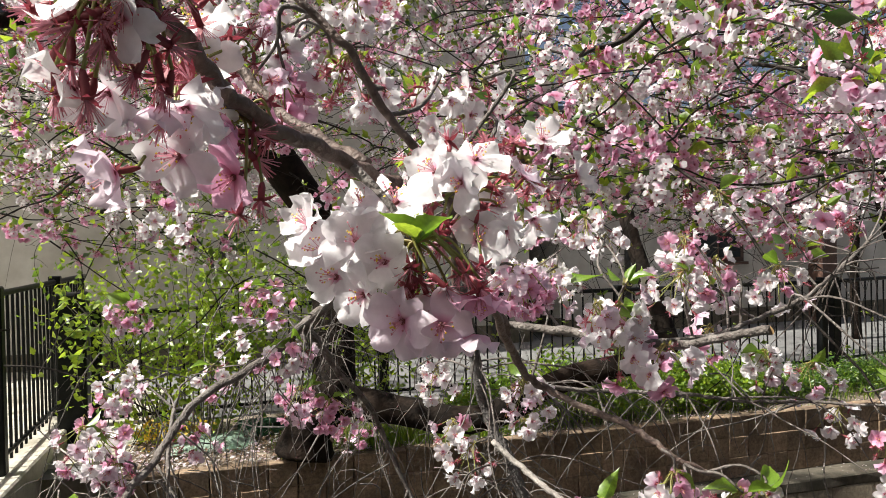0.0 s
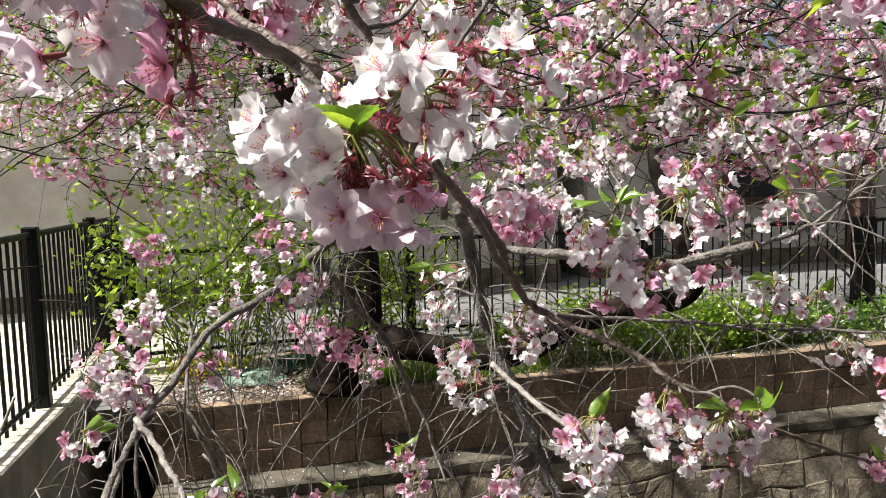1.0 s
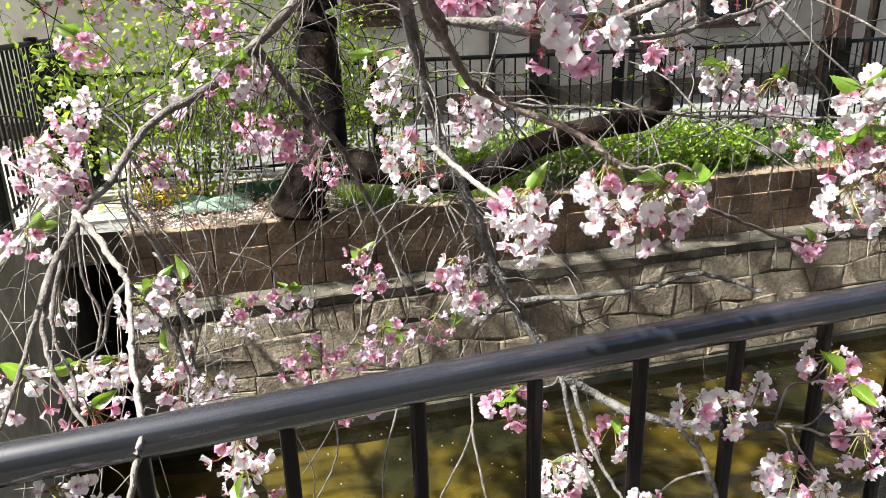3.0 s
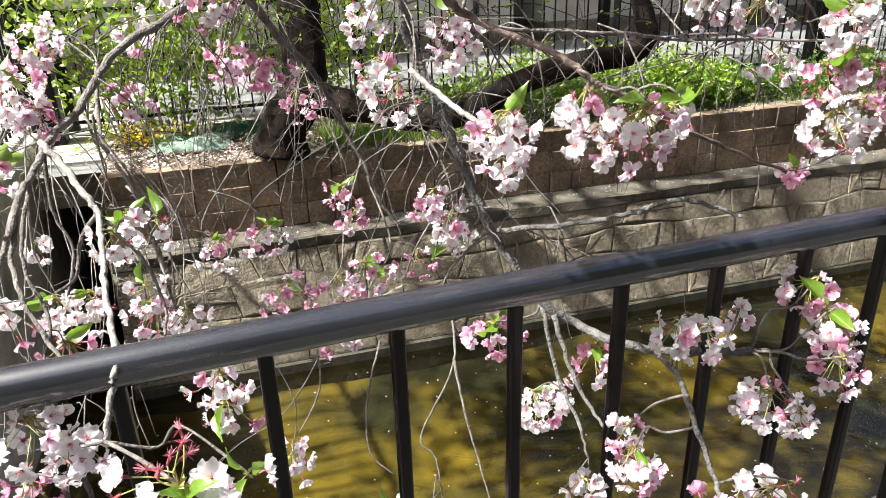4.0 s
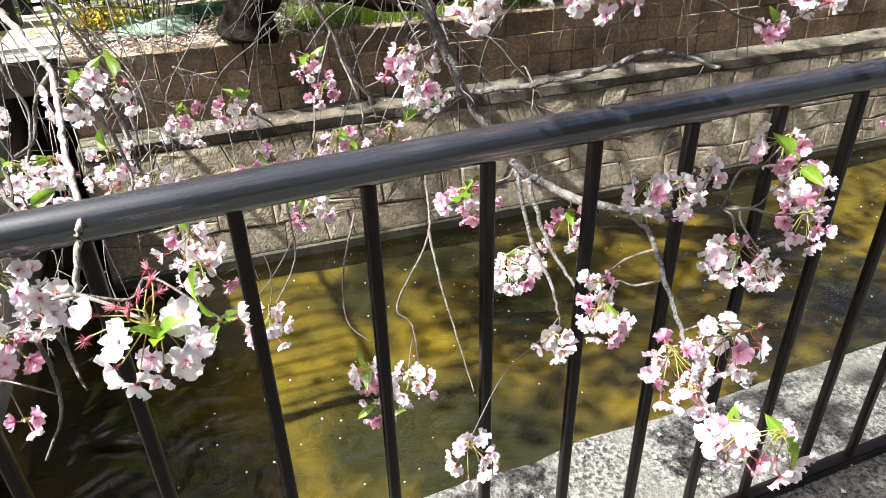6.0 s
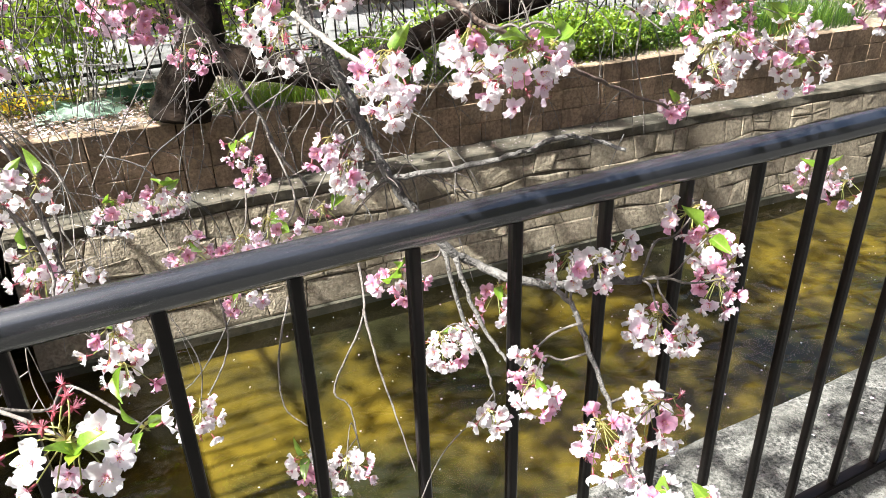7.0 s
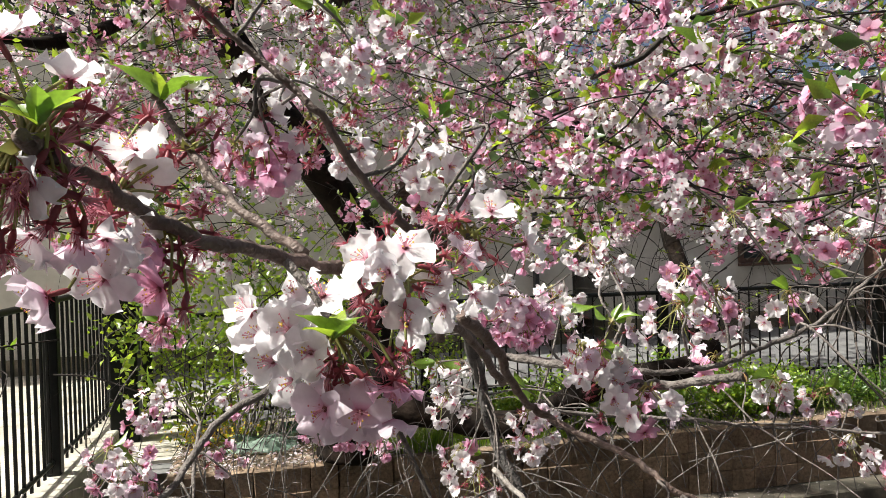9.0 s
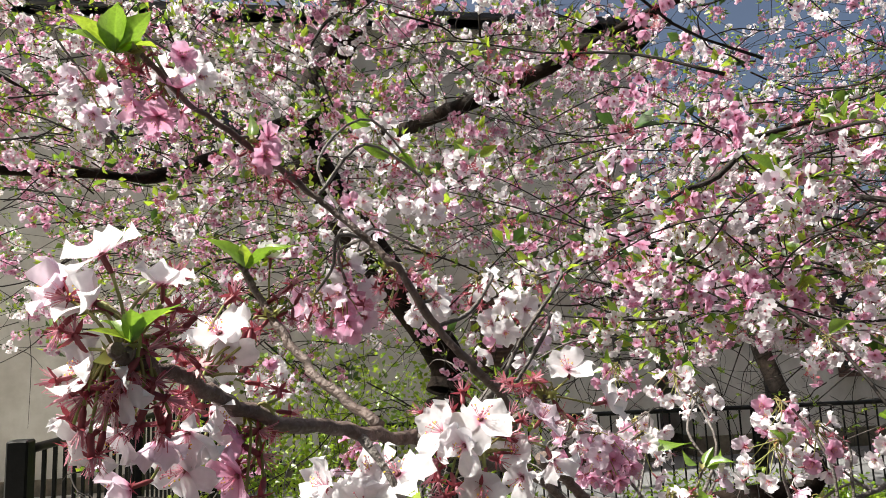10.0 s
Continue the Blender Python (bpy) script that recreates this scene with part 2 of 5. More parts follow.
def smooth_line(points, steps=5):
    """Catmull-Rom through the points; returns the samples and how far along each lies (0 to 1)."""
    p = [Vector(q) for q in points]
    p = [p[0] * 2 - p[1]] + p + [p[-1] * 2 - p[-2]]
    got = []
    for i in range(1, len(p) - 2):
        for k in range(steps):
            t = k / steps
            got.append(0.5 * (2 * p[i] + (p[i + 1] - p[i - 1]) * t + (2 * p[i - 1] - 5 * p[i] + 4 * p[i + 1] - p[i + 2]) * t * t
                              + (3 * p[i] - p[i - 1] - 3 * p[i + 1] + p[i + 2]) * t ** 3))
    got.append(p[-2])
    return got, [i / (len(got) - 1) for i in range(len(got))]


def tube_data(line, radii, sides=7, knot=0.0, seed=0):
    """Verts and faces of a tapered, closed tube along a line of points."""
    rng = random.Random(seed)
    verts, faces = [], []
    up = Vector((0.13, 0.21, 0.97))
    for i, c in enumerate(line):
        way = (line[min(i + 1, len(line) - 1)] - line[max(i - 1, 0)]).normalized()
        a = way.cross(up)
        if a.length < 0.05:
            a = way.cross(Vector((1, 0, 0)))
        a.normalize()
        b = way.cross(a)
        swell = 1 + knot * (rng.random() - 0.35)
        for s in range(sides):
            ang = 2 * math.pi * s / sides
            r = radii[i] * swell * (1 + knot * 0.35 * (rng.random() - 0.5))
            verts.append(c + a * (math.cos(ang) * r) + b * (math.sin(ang) * r))
    n = len(line)
    for i in range(n - 1):
        for s in range(sides):
            t = (s + 1) % sides
            faces.append((i * sides + s, i * sides + t, (i + 1) * sides + t, (i + 1) * sides + s))
    faces.append(tuple(range(sides))[::-1])
    faces.append(tuple((n - 1) * sides + s for s in range(sides)))
    return verts, faces


class Heap:
    """Collects many small pieces into one mesh, with a material and an 'along' value each."""

    def __init__(self):
        self.v, self.f, self.m, self.a, self.count = [], [], [], [], 0

    def add(self, verts, faces, mats, along):
        self.v.append(np.asarray(verts, dtype=float).reshape(-1, 3))
        self.f.extend(tuple(i + self.count for i in f) for f in faces)
        self.m.extend(mats if isinstance(mats, (list, tuple)) else [mats] * len(faces))
        self.a.append(np.asarray(along, dtype=float) if not np.isscalar(along) else np.full(len(verts), along))
        self.count += len(verts)

    def stamp(self, template, matrix, swap=None):
        v, f, m, a = template
        mm = np.array(matrix)
        self.add(v @ mm[:3, :3].T + mm[:3, 3], f, [swap.get(k, k) for k in m] if swap else m, a)

    def mesh(self, name, smooth=True):
        me = bpy.data.meshes.new(name)
        me.from_pydata(np.concatenate(self.v).tolist() if self.v else [], [], self.f)
        for mat in PLANT:
            me.materials.append(mat)
        me.polygons.foreach_set("material_index", np.array(self.m, dtype=np.int32))
        me.polygons.foreach_set("use_smooth", np.full(len(self.f), smooth))
        if self.v:
            me.attributes.new("along", "FLOAT", "POINT").data.foreach_set("value", np.concatenate(self.a))
        me.update()
        return me

    def template(self):
        return np.concatenate(self.v), list(self.f), list(self.m), np.concatenate(self.a)


# ---- the canal and its banks ----
def sheet(name, x0, x1, y0, y1, z, nx, ny, material, rough=0.0, seed=0, label="", m=None):
    bm = bmesh.new()
    grid = [[bm.verts.new((x0 + (x1 - x0) * i / nx, y0 + (y1 - y0) * j / ny, z)) for j in range(ny + 1)] for i in range(nx + 1)]
    for row in grid:
        for v in row:
            v.co.z += rough * noise.noise(v.co * 2.3 + Vector((seed, 0, 0)))
    for i in range(nx):
        for j in range(ny):
            bm.faces.new((grid[i][j], grid[i + 1][j], grid[i + 1][j + 1], grid[i][j + 1])).smooth = True
    return part(name, bm, material, None, label, "structure", m)


BANK = pose(0, 4.25, 0, 0, 0, -2.86)  # the far wall runs a little towards the near bank
LEVEL, LEDGE, WATER = 0.10, -0.40, -1.385

far = sheet("ground", -300, 300, 0.3, 600, 0.06, 2, 2, asphalt, label="grey asphalt lane reaching away to the horizon", m=BANK)
garden = sheet("garden_ground", -1.0, 14, 0.10, 1.55, LEVEL - 0.02, 120, 14, soil_mat, 0.03, 3, "dry soil strewn with fallen petals and leaves", BANK)
near_ground = sheet("pavement", -60, 60, -40, -0.24, 0.0, 2, 2, paving, label="unseen footway along the canal, darkened to dim reflections")
bed = sheet("canal_bed", -12, 22, 0.2, 4.6, -1.78, 120, 24, bed_mat, 0.05, 8, "olive silt on the canal bed, sunlit yellow and shaded patches in its colour")
for v in bed.data.vertices:  # silt banked up against the far wall
    v.co.z += 0.26 * min(1.0, max(0.0, (v.co.y + 0.05 * v.co.x - 2.85) / 1.0)) ** 1.5
water = sheet("water", -12, 22, 0.24, 4.7, WATER, 4, 2, water_mat, label="murky olive canal water with slow ripples")
water.visible_shadow = False

coping_bm = box_bm(-14, 24, -0.24, 0.30, -0.30, LEVEL, 0.02, 2)
bmesh.ops.subdivide_edges(coping_bm, edges=[e for e in coping_bm.edges if abs(e.verts[0].co.x - e.verts[1].co.x) > 5], cuts=260, use_grid_fill=True)
for v in coping_bm.verts:
    v.co += Vector((0, 0.012, 0.006)) * noise.noise(v.co * Vector((6, 20, 20)))
coping = part("coping", coping_bm, coping_mat, None, "rough speckled concrete coping under the railing", "structure")
# added out of view: holds sky light off the railing and far wall
sky_block = part("wall_street", box_bm(-30, 30, -6.4, -6.0, 0.0, 7.5), sky_block_mat, None, "unseen plain wall added behind the footway to block sky light", "structure")
near_wall = part("wall_near", box_bm(-14, 24, -0.2, 0.22, -2.2, -0.301), wall_dark, None, "concrete retaining wall of the near bank", "structure")

# the far bank: block terrace above, ledge, stone facing below, footing at the water
core = part("wall_far", box_bm(-1.02, 26, 0.04, 0.45, -2.0, LEVEL - 0.07), joint_mat, None, "dark mortar core of the terrace wall", "structure", BANK)
ledge_bm = box_bm(-1.0, 26, -0.25, 0.06, LEDGE - 0.09, LEDGE, 0.012)
bmesh.ops.subdivide_edges(ledge_bm, edges=[e for e in ledge_bm.edges if abs(e.verts[0].co.x - e.verts[1].co.x) > 5], cuts=140, use_grid_fill=True)
for v in ledge_bm.verts:
    v.co += Vector((0, 0.02, 0.012)) * noise.noise(v.co * Vector((3, 9, 9)))
ledge = part("ledge", ledge_bm, ledge_mat, None, "weathered concrete ledge along the wall", "structure", BANK)
facing_bm = bmesh.new()
for (y0, z0), (y1, z1) in (((-0.23, LEDGE - 0.05), (-0.398, -1.31)),):
    q = [facing_bm.verts.new(c) for c in ((-1.0, y0, z0), (26, y0, z0), (26, y1, z1), (-1.0, y1, z1), (-1.0, 0.05, z0), (26, 0.05, z0), (26, 0.05, z1), (-1.0, 0.05, z1))]
    for f in ((0, 3, 2, 1), (4, 5, 6, 7), (0, 1, 5, 4), (3, 7, 6, 2), (0, 4, 7, 3), (1, 2, 6, 5)):
        facing_bm.faces.new([q[i] for i in f])
facing_wall = part("wall_facing", facing_bm, joint_mat, None, "battered stone facing with dark joints above the water", "structure", BANK)
footing = part("footing", box_bm(-1.0, 26, -0.422, 0.05, -2.0, -1.305, 0.012), footing_mat, None, "low concrete footing at the waterline", "structure", BANK)

# the side culvert: wing wall, its lintel and dark inside
wing = part("wing_wall", box_bm(-1.85, -1.52, -1.6, 3.2, -2.0, 0.20, 0.012), concrete, None, "stained concrete wing wall with a pale kerb top", "structure", BANK)
lintel = part("culvert_lintel", box_bm(-1.52, -1.0, 0.55, 3.2, -0.25, 0.085), concrete, None, "concrete slab over the side drain", "structure", BANK)
# the drain's inside takes a darker concrete than the wing wall
culvert_back = part("culvert_back", box_bm(-1.6, -0.9, 3.0, 3.2, -2.0, -0.25), wall_dark, None, "dark end of the side drain", "structure", BANK)
culvert_side = part("culvert_side", box_bm(-1.02, -0.95, 0.45, 3.2, -2.0, 0.07), wall_dark, None, "side wall of the drain", "structure", BANK)
# kerb and slab run on unseen to the near bank, to shade the water
kerb = part("bridge_kerb", box_bm(-1.85, -1.54, -4.4, -1.604, -0.25, 0.20, 0.012), concrete, None, "unseen concrete kerb added to shade the water on the left", "structure", BANK)
yard = part("yard_slab", box_bm(-12, -1.86, -4.4, 4.6, -0.25, 0.14), concrete, None, "sunlit concrete slab beside the drain, extended unseen to shade the water", "structure", BANK)


# ---- railing on the near bank ----
def railing():
    rail = empty("railing", pose(0, 0, LEVEL))
    tagged(rail, "dark brown painted steel railing with upright bars, standing on the coping", "railing")
    line = [Vector((x, 0, 1.0725 - LEVEL)) for x in np.linspace(-3.2, 6.2, 60)]
    for i, c in enumerate(line):
        c.z += 0.0015 * math.sin(i * 0.7)
    v, f = tube_data(line, [0.0225] * len(line), 20)
    h = bmesh.new()
    vs = [h.verts.new(c) for c in v]
    for q in f:
        h.faces.new([vs[i] for i in q]).smooth = len(q) == 4
    part("top_rail", h, handrail_sky_sheen, rail, "glossy round handrail")
    part("bottom_rail", box_bm(-3.2, 6.2, -0.015, 0.015, 0.0, 0.03, 0.003), rail_paint, rail)
    first = None
    for i in range(-16, 37):
        x = (i - 4) * 0.155 + 0.0105
        if first is None:
            b = part("baluster", box_bm(-0.009, 0.009, -0.009, 0.009, 0.025, 0.957, 0.005, 3), rail_paint, rail)
            first, b.location = b.data, (x, 0, 0)
        else:
            b = new("baluster", first)
            b.parent, b.location = rail, (x, 0, 0)


railing()


# ---- flowers and leaves ----
def petal(heap, turn, open_angle, length, width, cup, mat, rows=5, cols=4, ruffle=0.0, rng=random):
    """One notched cherry petal, leaning open_angle degrees from the flower's axis (+z)."""
    verts, along = [], []
    phase = rng.random() * 6
    for i in range(rows + 1):
        u = i / rows
        half = width * 0.5 * (0.10 + 0.90 * math.sin(math.pi * (0.03 + 0.79 * u ** 1.05)) ** 0.85)
        for j in range(cols + 1):
            s = 2 * j / cols - 1
            along_blade = length * (u - 0.10 * u ** 8 * (1 - abs(s)) - 0.10 * u ** 4 * s * s)
            lift = cup * length * (u * u * 0.5 + 0.30 * s * s * u) + ruffle * length * (math.sin(4 * s + phase) + 0.6 * math.sin(7 * u + 3 * s + phase)) * u * u
            verts.append((along_blade, half * s, lift))
            along.append(u)
    tilt = Matrix.Rotation(radians(turn), 4, "Z") @ Matrix.Rotation(-radians(90 - open_angle), 4, "Y")
    faces = [(i * (cols + 1) + j, (i + 1) * (cols + 1) + j, (i + 1) * (cols + 1) + j + 1, i * (cols + 1) + j + 1) for i in range(rows) for j in range(cols)]
    heap.add([tilt @ Vector(v) for v in verts], faces, mat, along)


def flower(seed, open_angle=76, cup=0.25, fine=True, gone=0, petals=5):
    """A cherry flower facing +z with its calyx tube behind; WHITE stands for the petal colour."""
    rng = random.Random(seed)
    h = Heap()
    skip = set(rng.sample(range(5), gone))
    for k in range(petals):
        if k in skip:
            continue
        petal(h, k * 72 + rng.uniform(-9, 9), open_angle + rng.uniform(-19, 19), 0.0172 * rng.uniform(0.90, 1.08), 0.0152 * rng.uniform(0.84, 1.14),
              cup * rng.uniform(0.5, 1.5), WHITE, 5 if fine else 2, 4 if fine else 1, 0.15 if fine else 0.0, rng)
    if fine:
        tube = [Vector((0, 0, z)) for z in (-0.009, -0.006, -0.001, 0.001)]
        v, f = tube_data(tube, [0.0006, 0.0013, 0.0012, 0.0016], 6)
        h.add(v, f, RED, 0.25)
        for k in range(5):
            a = radians(k * 72 + 36)
            side, out = Vector((-math.sin(a), math.cos(a), 0)), Vector((math.cos(a), math.sin(a), 0))
            h.add([out * 0.0012 + side * 0.0010, out * 0.0012 - side * 0.0010, out * 0.0052 + Vector((0, 0, -0.0015))], [(0, 1, 2)], RED, [0.2, 0.2, 1.0])
        for k in range(16):
            a, lean = rng.uniform(0, 6.28), rng.uniform(0.1, 0.75)
            way = Vector((math.cos(a) * lean, math.sin(a) * lean, 1)).normalized() * rng.uniform(0.006, 0.010)
            side = Vector((-math.sin(a), math.cos(a), 0)) * 0.00016
            tip = way + Vector((0, 0, 0.0002))
            h.add([side, -side, way - side, way + side], [(0, 1, 2, 3)], STAMEN, [0, 0, 0.8, 0.8])
            d = 0.0006
            h.add([tip + Vector((d, 0, 0)), tip + Vector((0, d, 0)), tip - Vector((d, 0, 0)), tip - Vector((0, d, 0)), tip + Vector((0, 0, d))], [(0, 1, 4), (1, 2, 4), (2, 3, 4), (3, 0, 4)], STAMEN if k % 3 else YELLOW, 1.0)
    else:
        h.add([(0.003, 0, 0.001), (0, 0.003, 0.001), (-0.003, 0, 0.001), (0, -0.003, 0.001), (0, 0, 0.003)],
              [(0, 1, 4), (1, 2, 4), (2, 3, 4), (3, 0, 4)], RED, 0.8)
    return h.template()


def spent_calyx(seed, fine=True):
    """A calyx that has dropped its petals: a red star with a brush of filaments."""
    rng = random.Random(seed)
    h = Heap()
    if fine:
        v, f = tube_data([Vector((0, 0, z)) for z in (-0.009, -0.006, -0.001, 0.0005)], [0.0007, 0.0015, 0.0013, 0.0016], 6)
        h.add(v, f, RED, 0.5)
    for k in range(5):
        a, back = radians(k * 72 + rng.uniform(-9, 9)), rng.uniform(-0.003, 0.002)
        side, out = Vector((-math.sin(a), math.cos(a), 0)), Vector((math.cos(a), math.sin(a), 0))
        if not fine:
            h.add([out * 0.0006 + side * 0.0016, out * 0.0006 - side * 0.0016, out * 0.0075 + Vector((0, 0, back))], [(0, 1, 2)], RED, [0.3, 0.3, 1])
            continue
        h.add([out * 0.0010 + side * 0.0010, out * 0.0010 - side * 0.0010, out * 0.0036 - side * 0.0011 + Vector((0, 0, back * 0.4)), out * 0.0072 + Vector((0, 0, back * 1.6)), out * 0.0036 + side * 0.0011 + Vector((0, 0, back * 0.4))],
              [(0, 1, 2, 3, 4)], RED, [0.3, 0.3, 0.8, 1, 0.8])
    for k in range(22 if fine else 2):
        a, lean = rng.uniform(0, 6.28), rng.uniform(0.15, 1.0)
        way = Vector((math.cos(a) * lean, math.sin(a) * lean, 1)).normalized() * rng.uniform(0.005, 0.0105)
        side = Vector((-math.sin(a), math.cos(a), 0)) * (0.00024 if fine else 0.0007)
        h.add([side, -side, way - side, way + side], [(0, 1, 2, 3)], STAMEN, [0.2, 0.2, 1, 1])
    return h.template()


def leaf(seed, length=0.045, mat=SPRING, rows=6, fold=0.35, curl=0.25):
    """A pointed, folded, toothed leaf growing along +x."""
    rng = random.Random(seed)
    h = Heap()
    verts, along = [], []
    for i in range(rows + 1):
        u = i / rows
        half = 0.235 * length * math.sin(math.pi * u ** 0.8) ** 0.9 * (1 + (0.06 if i % 2 else -0.03))
        drop = -curl * length * u * u
        for s in (-1, -0.6, -0.12, 0, 0.12, 0.6, 1):
            verts.append((length * u - 0.02 * length * s * s, half * s, drop + fold * half * abs(s) ** 1.6 * 1.2 + 0.035 * length * math.sin(8 * u + 3 * s + seed) * abs(s)))
            along.append(0.95 if s == 0 else 0.15 + 0.55 * u + 0.2 * abs(s))
    faces = [(i * 7 + j, (i + 1) * 7 + j, (i + 1) * 7 + j + 1, i * 7 + j + 1) for i in range(rows) for j in range(6)]
    h.add(verts, faces, mat, along)
    return h.template()


def small_leaf(mat, length=0.03, width=0.4):
    w = width * length * 0.5
    return (np.array([(0, 0, 0), (length * 0.45, w, 0.12 * length), (length, 0, -0.1 * length), (length * 0.45, -w, 0.12 * length), (length * 0.5, 0, 0)]),
            [(0, 4, 1), (1, 4, 2), (2, 4, 3), (3, 4, 0)], [mat] * 4, np.array([0.1, 0.7, 1.0, 0.7, 0.5]))


FINE = [flower(1, 78, 0.1), flower(2, 62, 0.2), flower(3, 88, -0.15), flower(4, 66, 0.2), flower(5, 72, 0.05), flower(6, 54, 0.2), flower(7, 74, 0.1, gone=1), flower(8, 60, 0.2, gone=2), flower(9, 68, -0.2), flower(10, 62, -0.1)]
COARSE = [flower(11 + i, a, c, False) for i, (a, c) in enumerate(((84, 0.1), (74, 0.2), (58, 0.3), (92, 0.0), (46, 0.3)))]
def far_flower(seed, lift):
    """Five simple petals, for blossom well back in the crown."""
    rng = random.Random(seed)
    h = Heap()
    for k in range(5):
        a = radians(k * 72 + rng.uniform(-9, 9))
        out, side = Vector((math.cos(a), math.sin(a), lift + rng.uniform(-0.15, 0.15))).normalized(), Vector((-math.sin(a), math.cos(a), 0))
        h.add([out * 0.001, out * 0.011 + side * 0.0075, out * 0.018, out * 0.011 - side * 0.0075], [(0, 3, 2, 1)], WHITE, [0.0, 0.6, 1.0, 0.6])
    return h.template()


FAR = [far_flower(61 + i, 0.1 + 0.25 * i) for i in range(4)]
SPENT = [spent_calyx(31 + i) for i in range(3)]
SPENT_FAR = [spent_calyx(41 + i, False) for i in range(2)]
LEAVES = [leaf(51, 0.056, SPRING, 11, 0.6), leaf(52, 0.042, SPRING, 11, 0.9, 0.1), leaf(53, 0.036, SPRING, 11, 0.45, 0.6), leaf(54, 0.046, LIME, 11, 0.3, 0.4)]
TINTS = [{}, {WHITE: BLUSH}, {WHITE: PINK}]


def facing(way, spin, scale=1.0, at=(0, 0, 0)):
    """A matrix that turns +z to way."""
    q = Vector(way).to_track_quat("Z", "Y").to_matrix().to_4x4()
    return Matrix.Translation(at) @ q @ Matrix.Rotation(spin, 4, "Z") @ Matrix.Scale(scale, 4)


def pointing(way, spin, scale=1.0, at=(0, 0, 0)):
    """A matrix that turns +x to way."""
    q = Vector(way).to_track_quat("X", "Z").to_matrix().to_4x4()
    return Matrix.Translation(at) @ q @ Matrix.Rotation(spin, 4, "X") @ Matrix.Scale(scale, 4)


def stock(templates, name, swaps=({},)):
    """Shared meshes, one for each template and tint."""
    made = []
    for swap in swaps:
        row = []
        for t in templates:
            h = Heap()
            h.stamp(t, Matrix.Identity(4), swap)
            row.append(h.mesh(name))
        made.append(row)
    return made


FLOWER_MESH = stock(FINE, "flower", TINTS)
SPENT_MESH = stock(SPENT, "calyx")[0]
LEAF_MESH = stock(LEAVES, "leaf")[0]

# ---- the cherry tree over the water ----
tree = empty("cherry_tree", pose(0.15, 4.5, LEVEL - 0.02))
tagged(tree, "old flowering cherry with pink and white blossom hanging over the canal", "tree")
TREE_IN = tree.matrix_basis.inverted()
nodes_of_wood = []  # points along the branches, for spurs
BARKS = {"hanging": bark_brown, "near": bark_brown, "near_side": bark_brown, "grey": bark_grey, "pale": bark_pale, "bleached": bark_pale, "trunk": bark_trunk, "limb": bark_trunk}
KINDS = {"trunk": "trunk", "limb": "limb", "twig": "twig"}


def limb_of(style, r0, r1, *points):
    line, share = smooth_line(points, 6)
    size = max(r0, r1)
    rng = random.Random(int(points[0][0] * 7919) + len(points))
    if style not in ("trunk", "limb"):
        line = [c + Vector((rng.uniform(-1, 1), rng.uniform(-1, 1), rng.uniform(-1, 1))) * min(size * 0.35, 0.0022) for c in line]
    radii = [r0 + (r1 - r0) * s ** 0.8 for s in share]
    if style == "trunk":
        for i in range(5):
            radii[i] *= 1.18 - 0.04 * i
    v, f = tube_data(line, radii, 18 if size > 0.04 else (9 if size > 0.006 else 7), 0.05 if size > 0.04 else 0.22, int(points[0][0] * 1e4))
    bm = bmesh.new()
    vs = [bm.verts.new(TREE_IN @ c) for c in v]
    for q in f:
        bm.faces.new([vs[i] for i in q]).smooth = len(q) == 4
    if size > 0.04:
        bm.normal_update()
        for w in bm.verts:
            w.co += w.normal * (0.016 * noise.noise(w.co * 5) + 0.008 * noise.noise(w.co * 17))
    ob = part(KINDS.get(style, "branch"), bm, BARKS.get(style, bark), tree)
    if style in ("pale", "bleached"):
        tagged(ob, "bleached pale bare stem")
    if style not in ("trunk",):
        for c, r in zip(line, radii):
            nodes_of_wood.append((c, r))
    return ob


limb_of("hanging", 0.0075, 0.0022, (-0.138, 0.047, 1.548), (-0.101, 0.079, 1.520), (-0.068, 0.111, 1.485), (-0.044, 0.143, 1.446), (-0.004, 0.178, 1.402), (0.033, 0.171, 1.378), (0.105, 0.097, 1.341), (0.136, 0.049, 1.313), (0.219, 0.044, 1.270), (0.308, 0.050, 1.223), (0.407, 0.070, 1.177), (0.497, 0.084, 1.141))
limb_of("grey", 0.0098, 0.0062, (-0.097, 0.192, 1.537), (-0.059, 0.265, 1.479), (-0.033, 0.305, 1.405), (-0.012, 0.308, 1.318), (0.015, 0.284, 1.249), (0.039, 0.276, 1.176), (0.066, 0.261, 1.102), (0.091, 0.231, 1.032), (0.122, 0.203, 0.982), (0.146, 0.169, 0.939), (0.189, 0.153, 0.908), (0.216, 0.071, 0.912), (0.282, 0.020, 0.909), (0.374, -0.027, 0.917))
limb_of("grey", 0.005, 0.0025, (0.070, 0.248, 1.048), (0.131, 0.202, 1.062), (0.174, 0.109, 1.100), (0.210, 0.036, 1.135), (0.245, 0.007, 1.157), (0.285, -0.031, 1.149), (0.303, -0.051, 1.142))
limb_of("grey", 0.0046, 0.0022, (0.152, 0.160, 0.927), (0.160, 0.112, 0.858), (0.169, 0.060, 0.813), (0.178, 0.005, 0.789))
limb_of("grey", 0.0040, 0.0022, (0.139, 0.175, 0.943), (0.149, 0.127, 0.832), (0.155, 0.076, 0.786), (0.146, 0.024, 0.753))
limb_of("grey", 0.0042, 0.0022, (0.250, 0.018, 0.912), (0.223, -0.064, 0.930), (0.196, -0.135, 0.909), (0.186, -0.183, 0.883), (0.179, -0.213, 0.864), (0.164, -0.272, 0.834), (0.152, -0.323, 0.831))
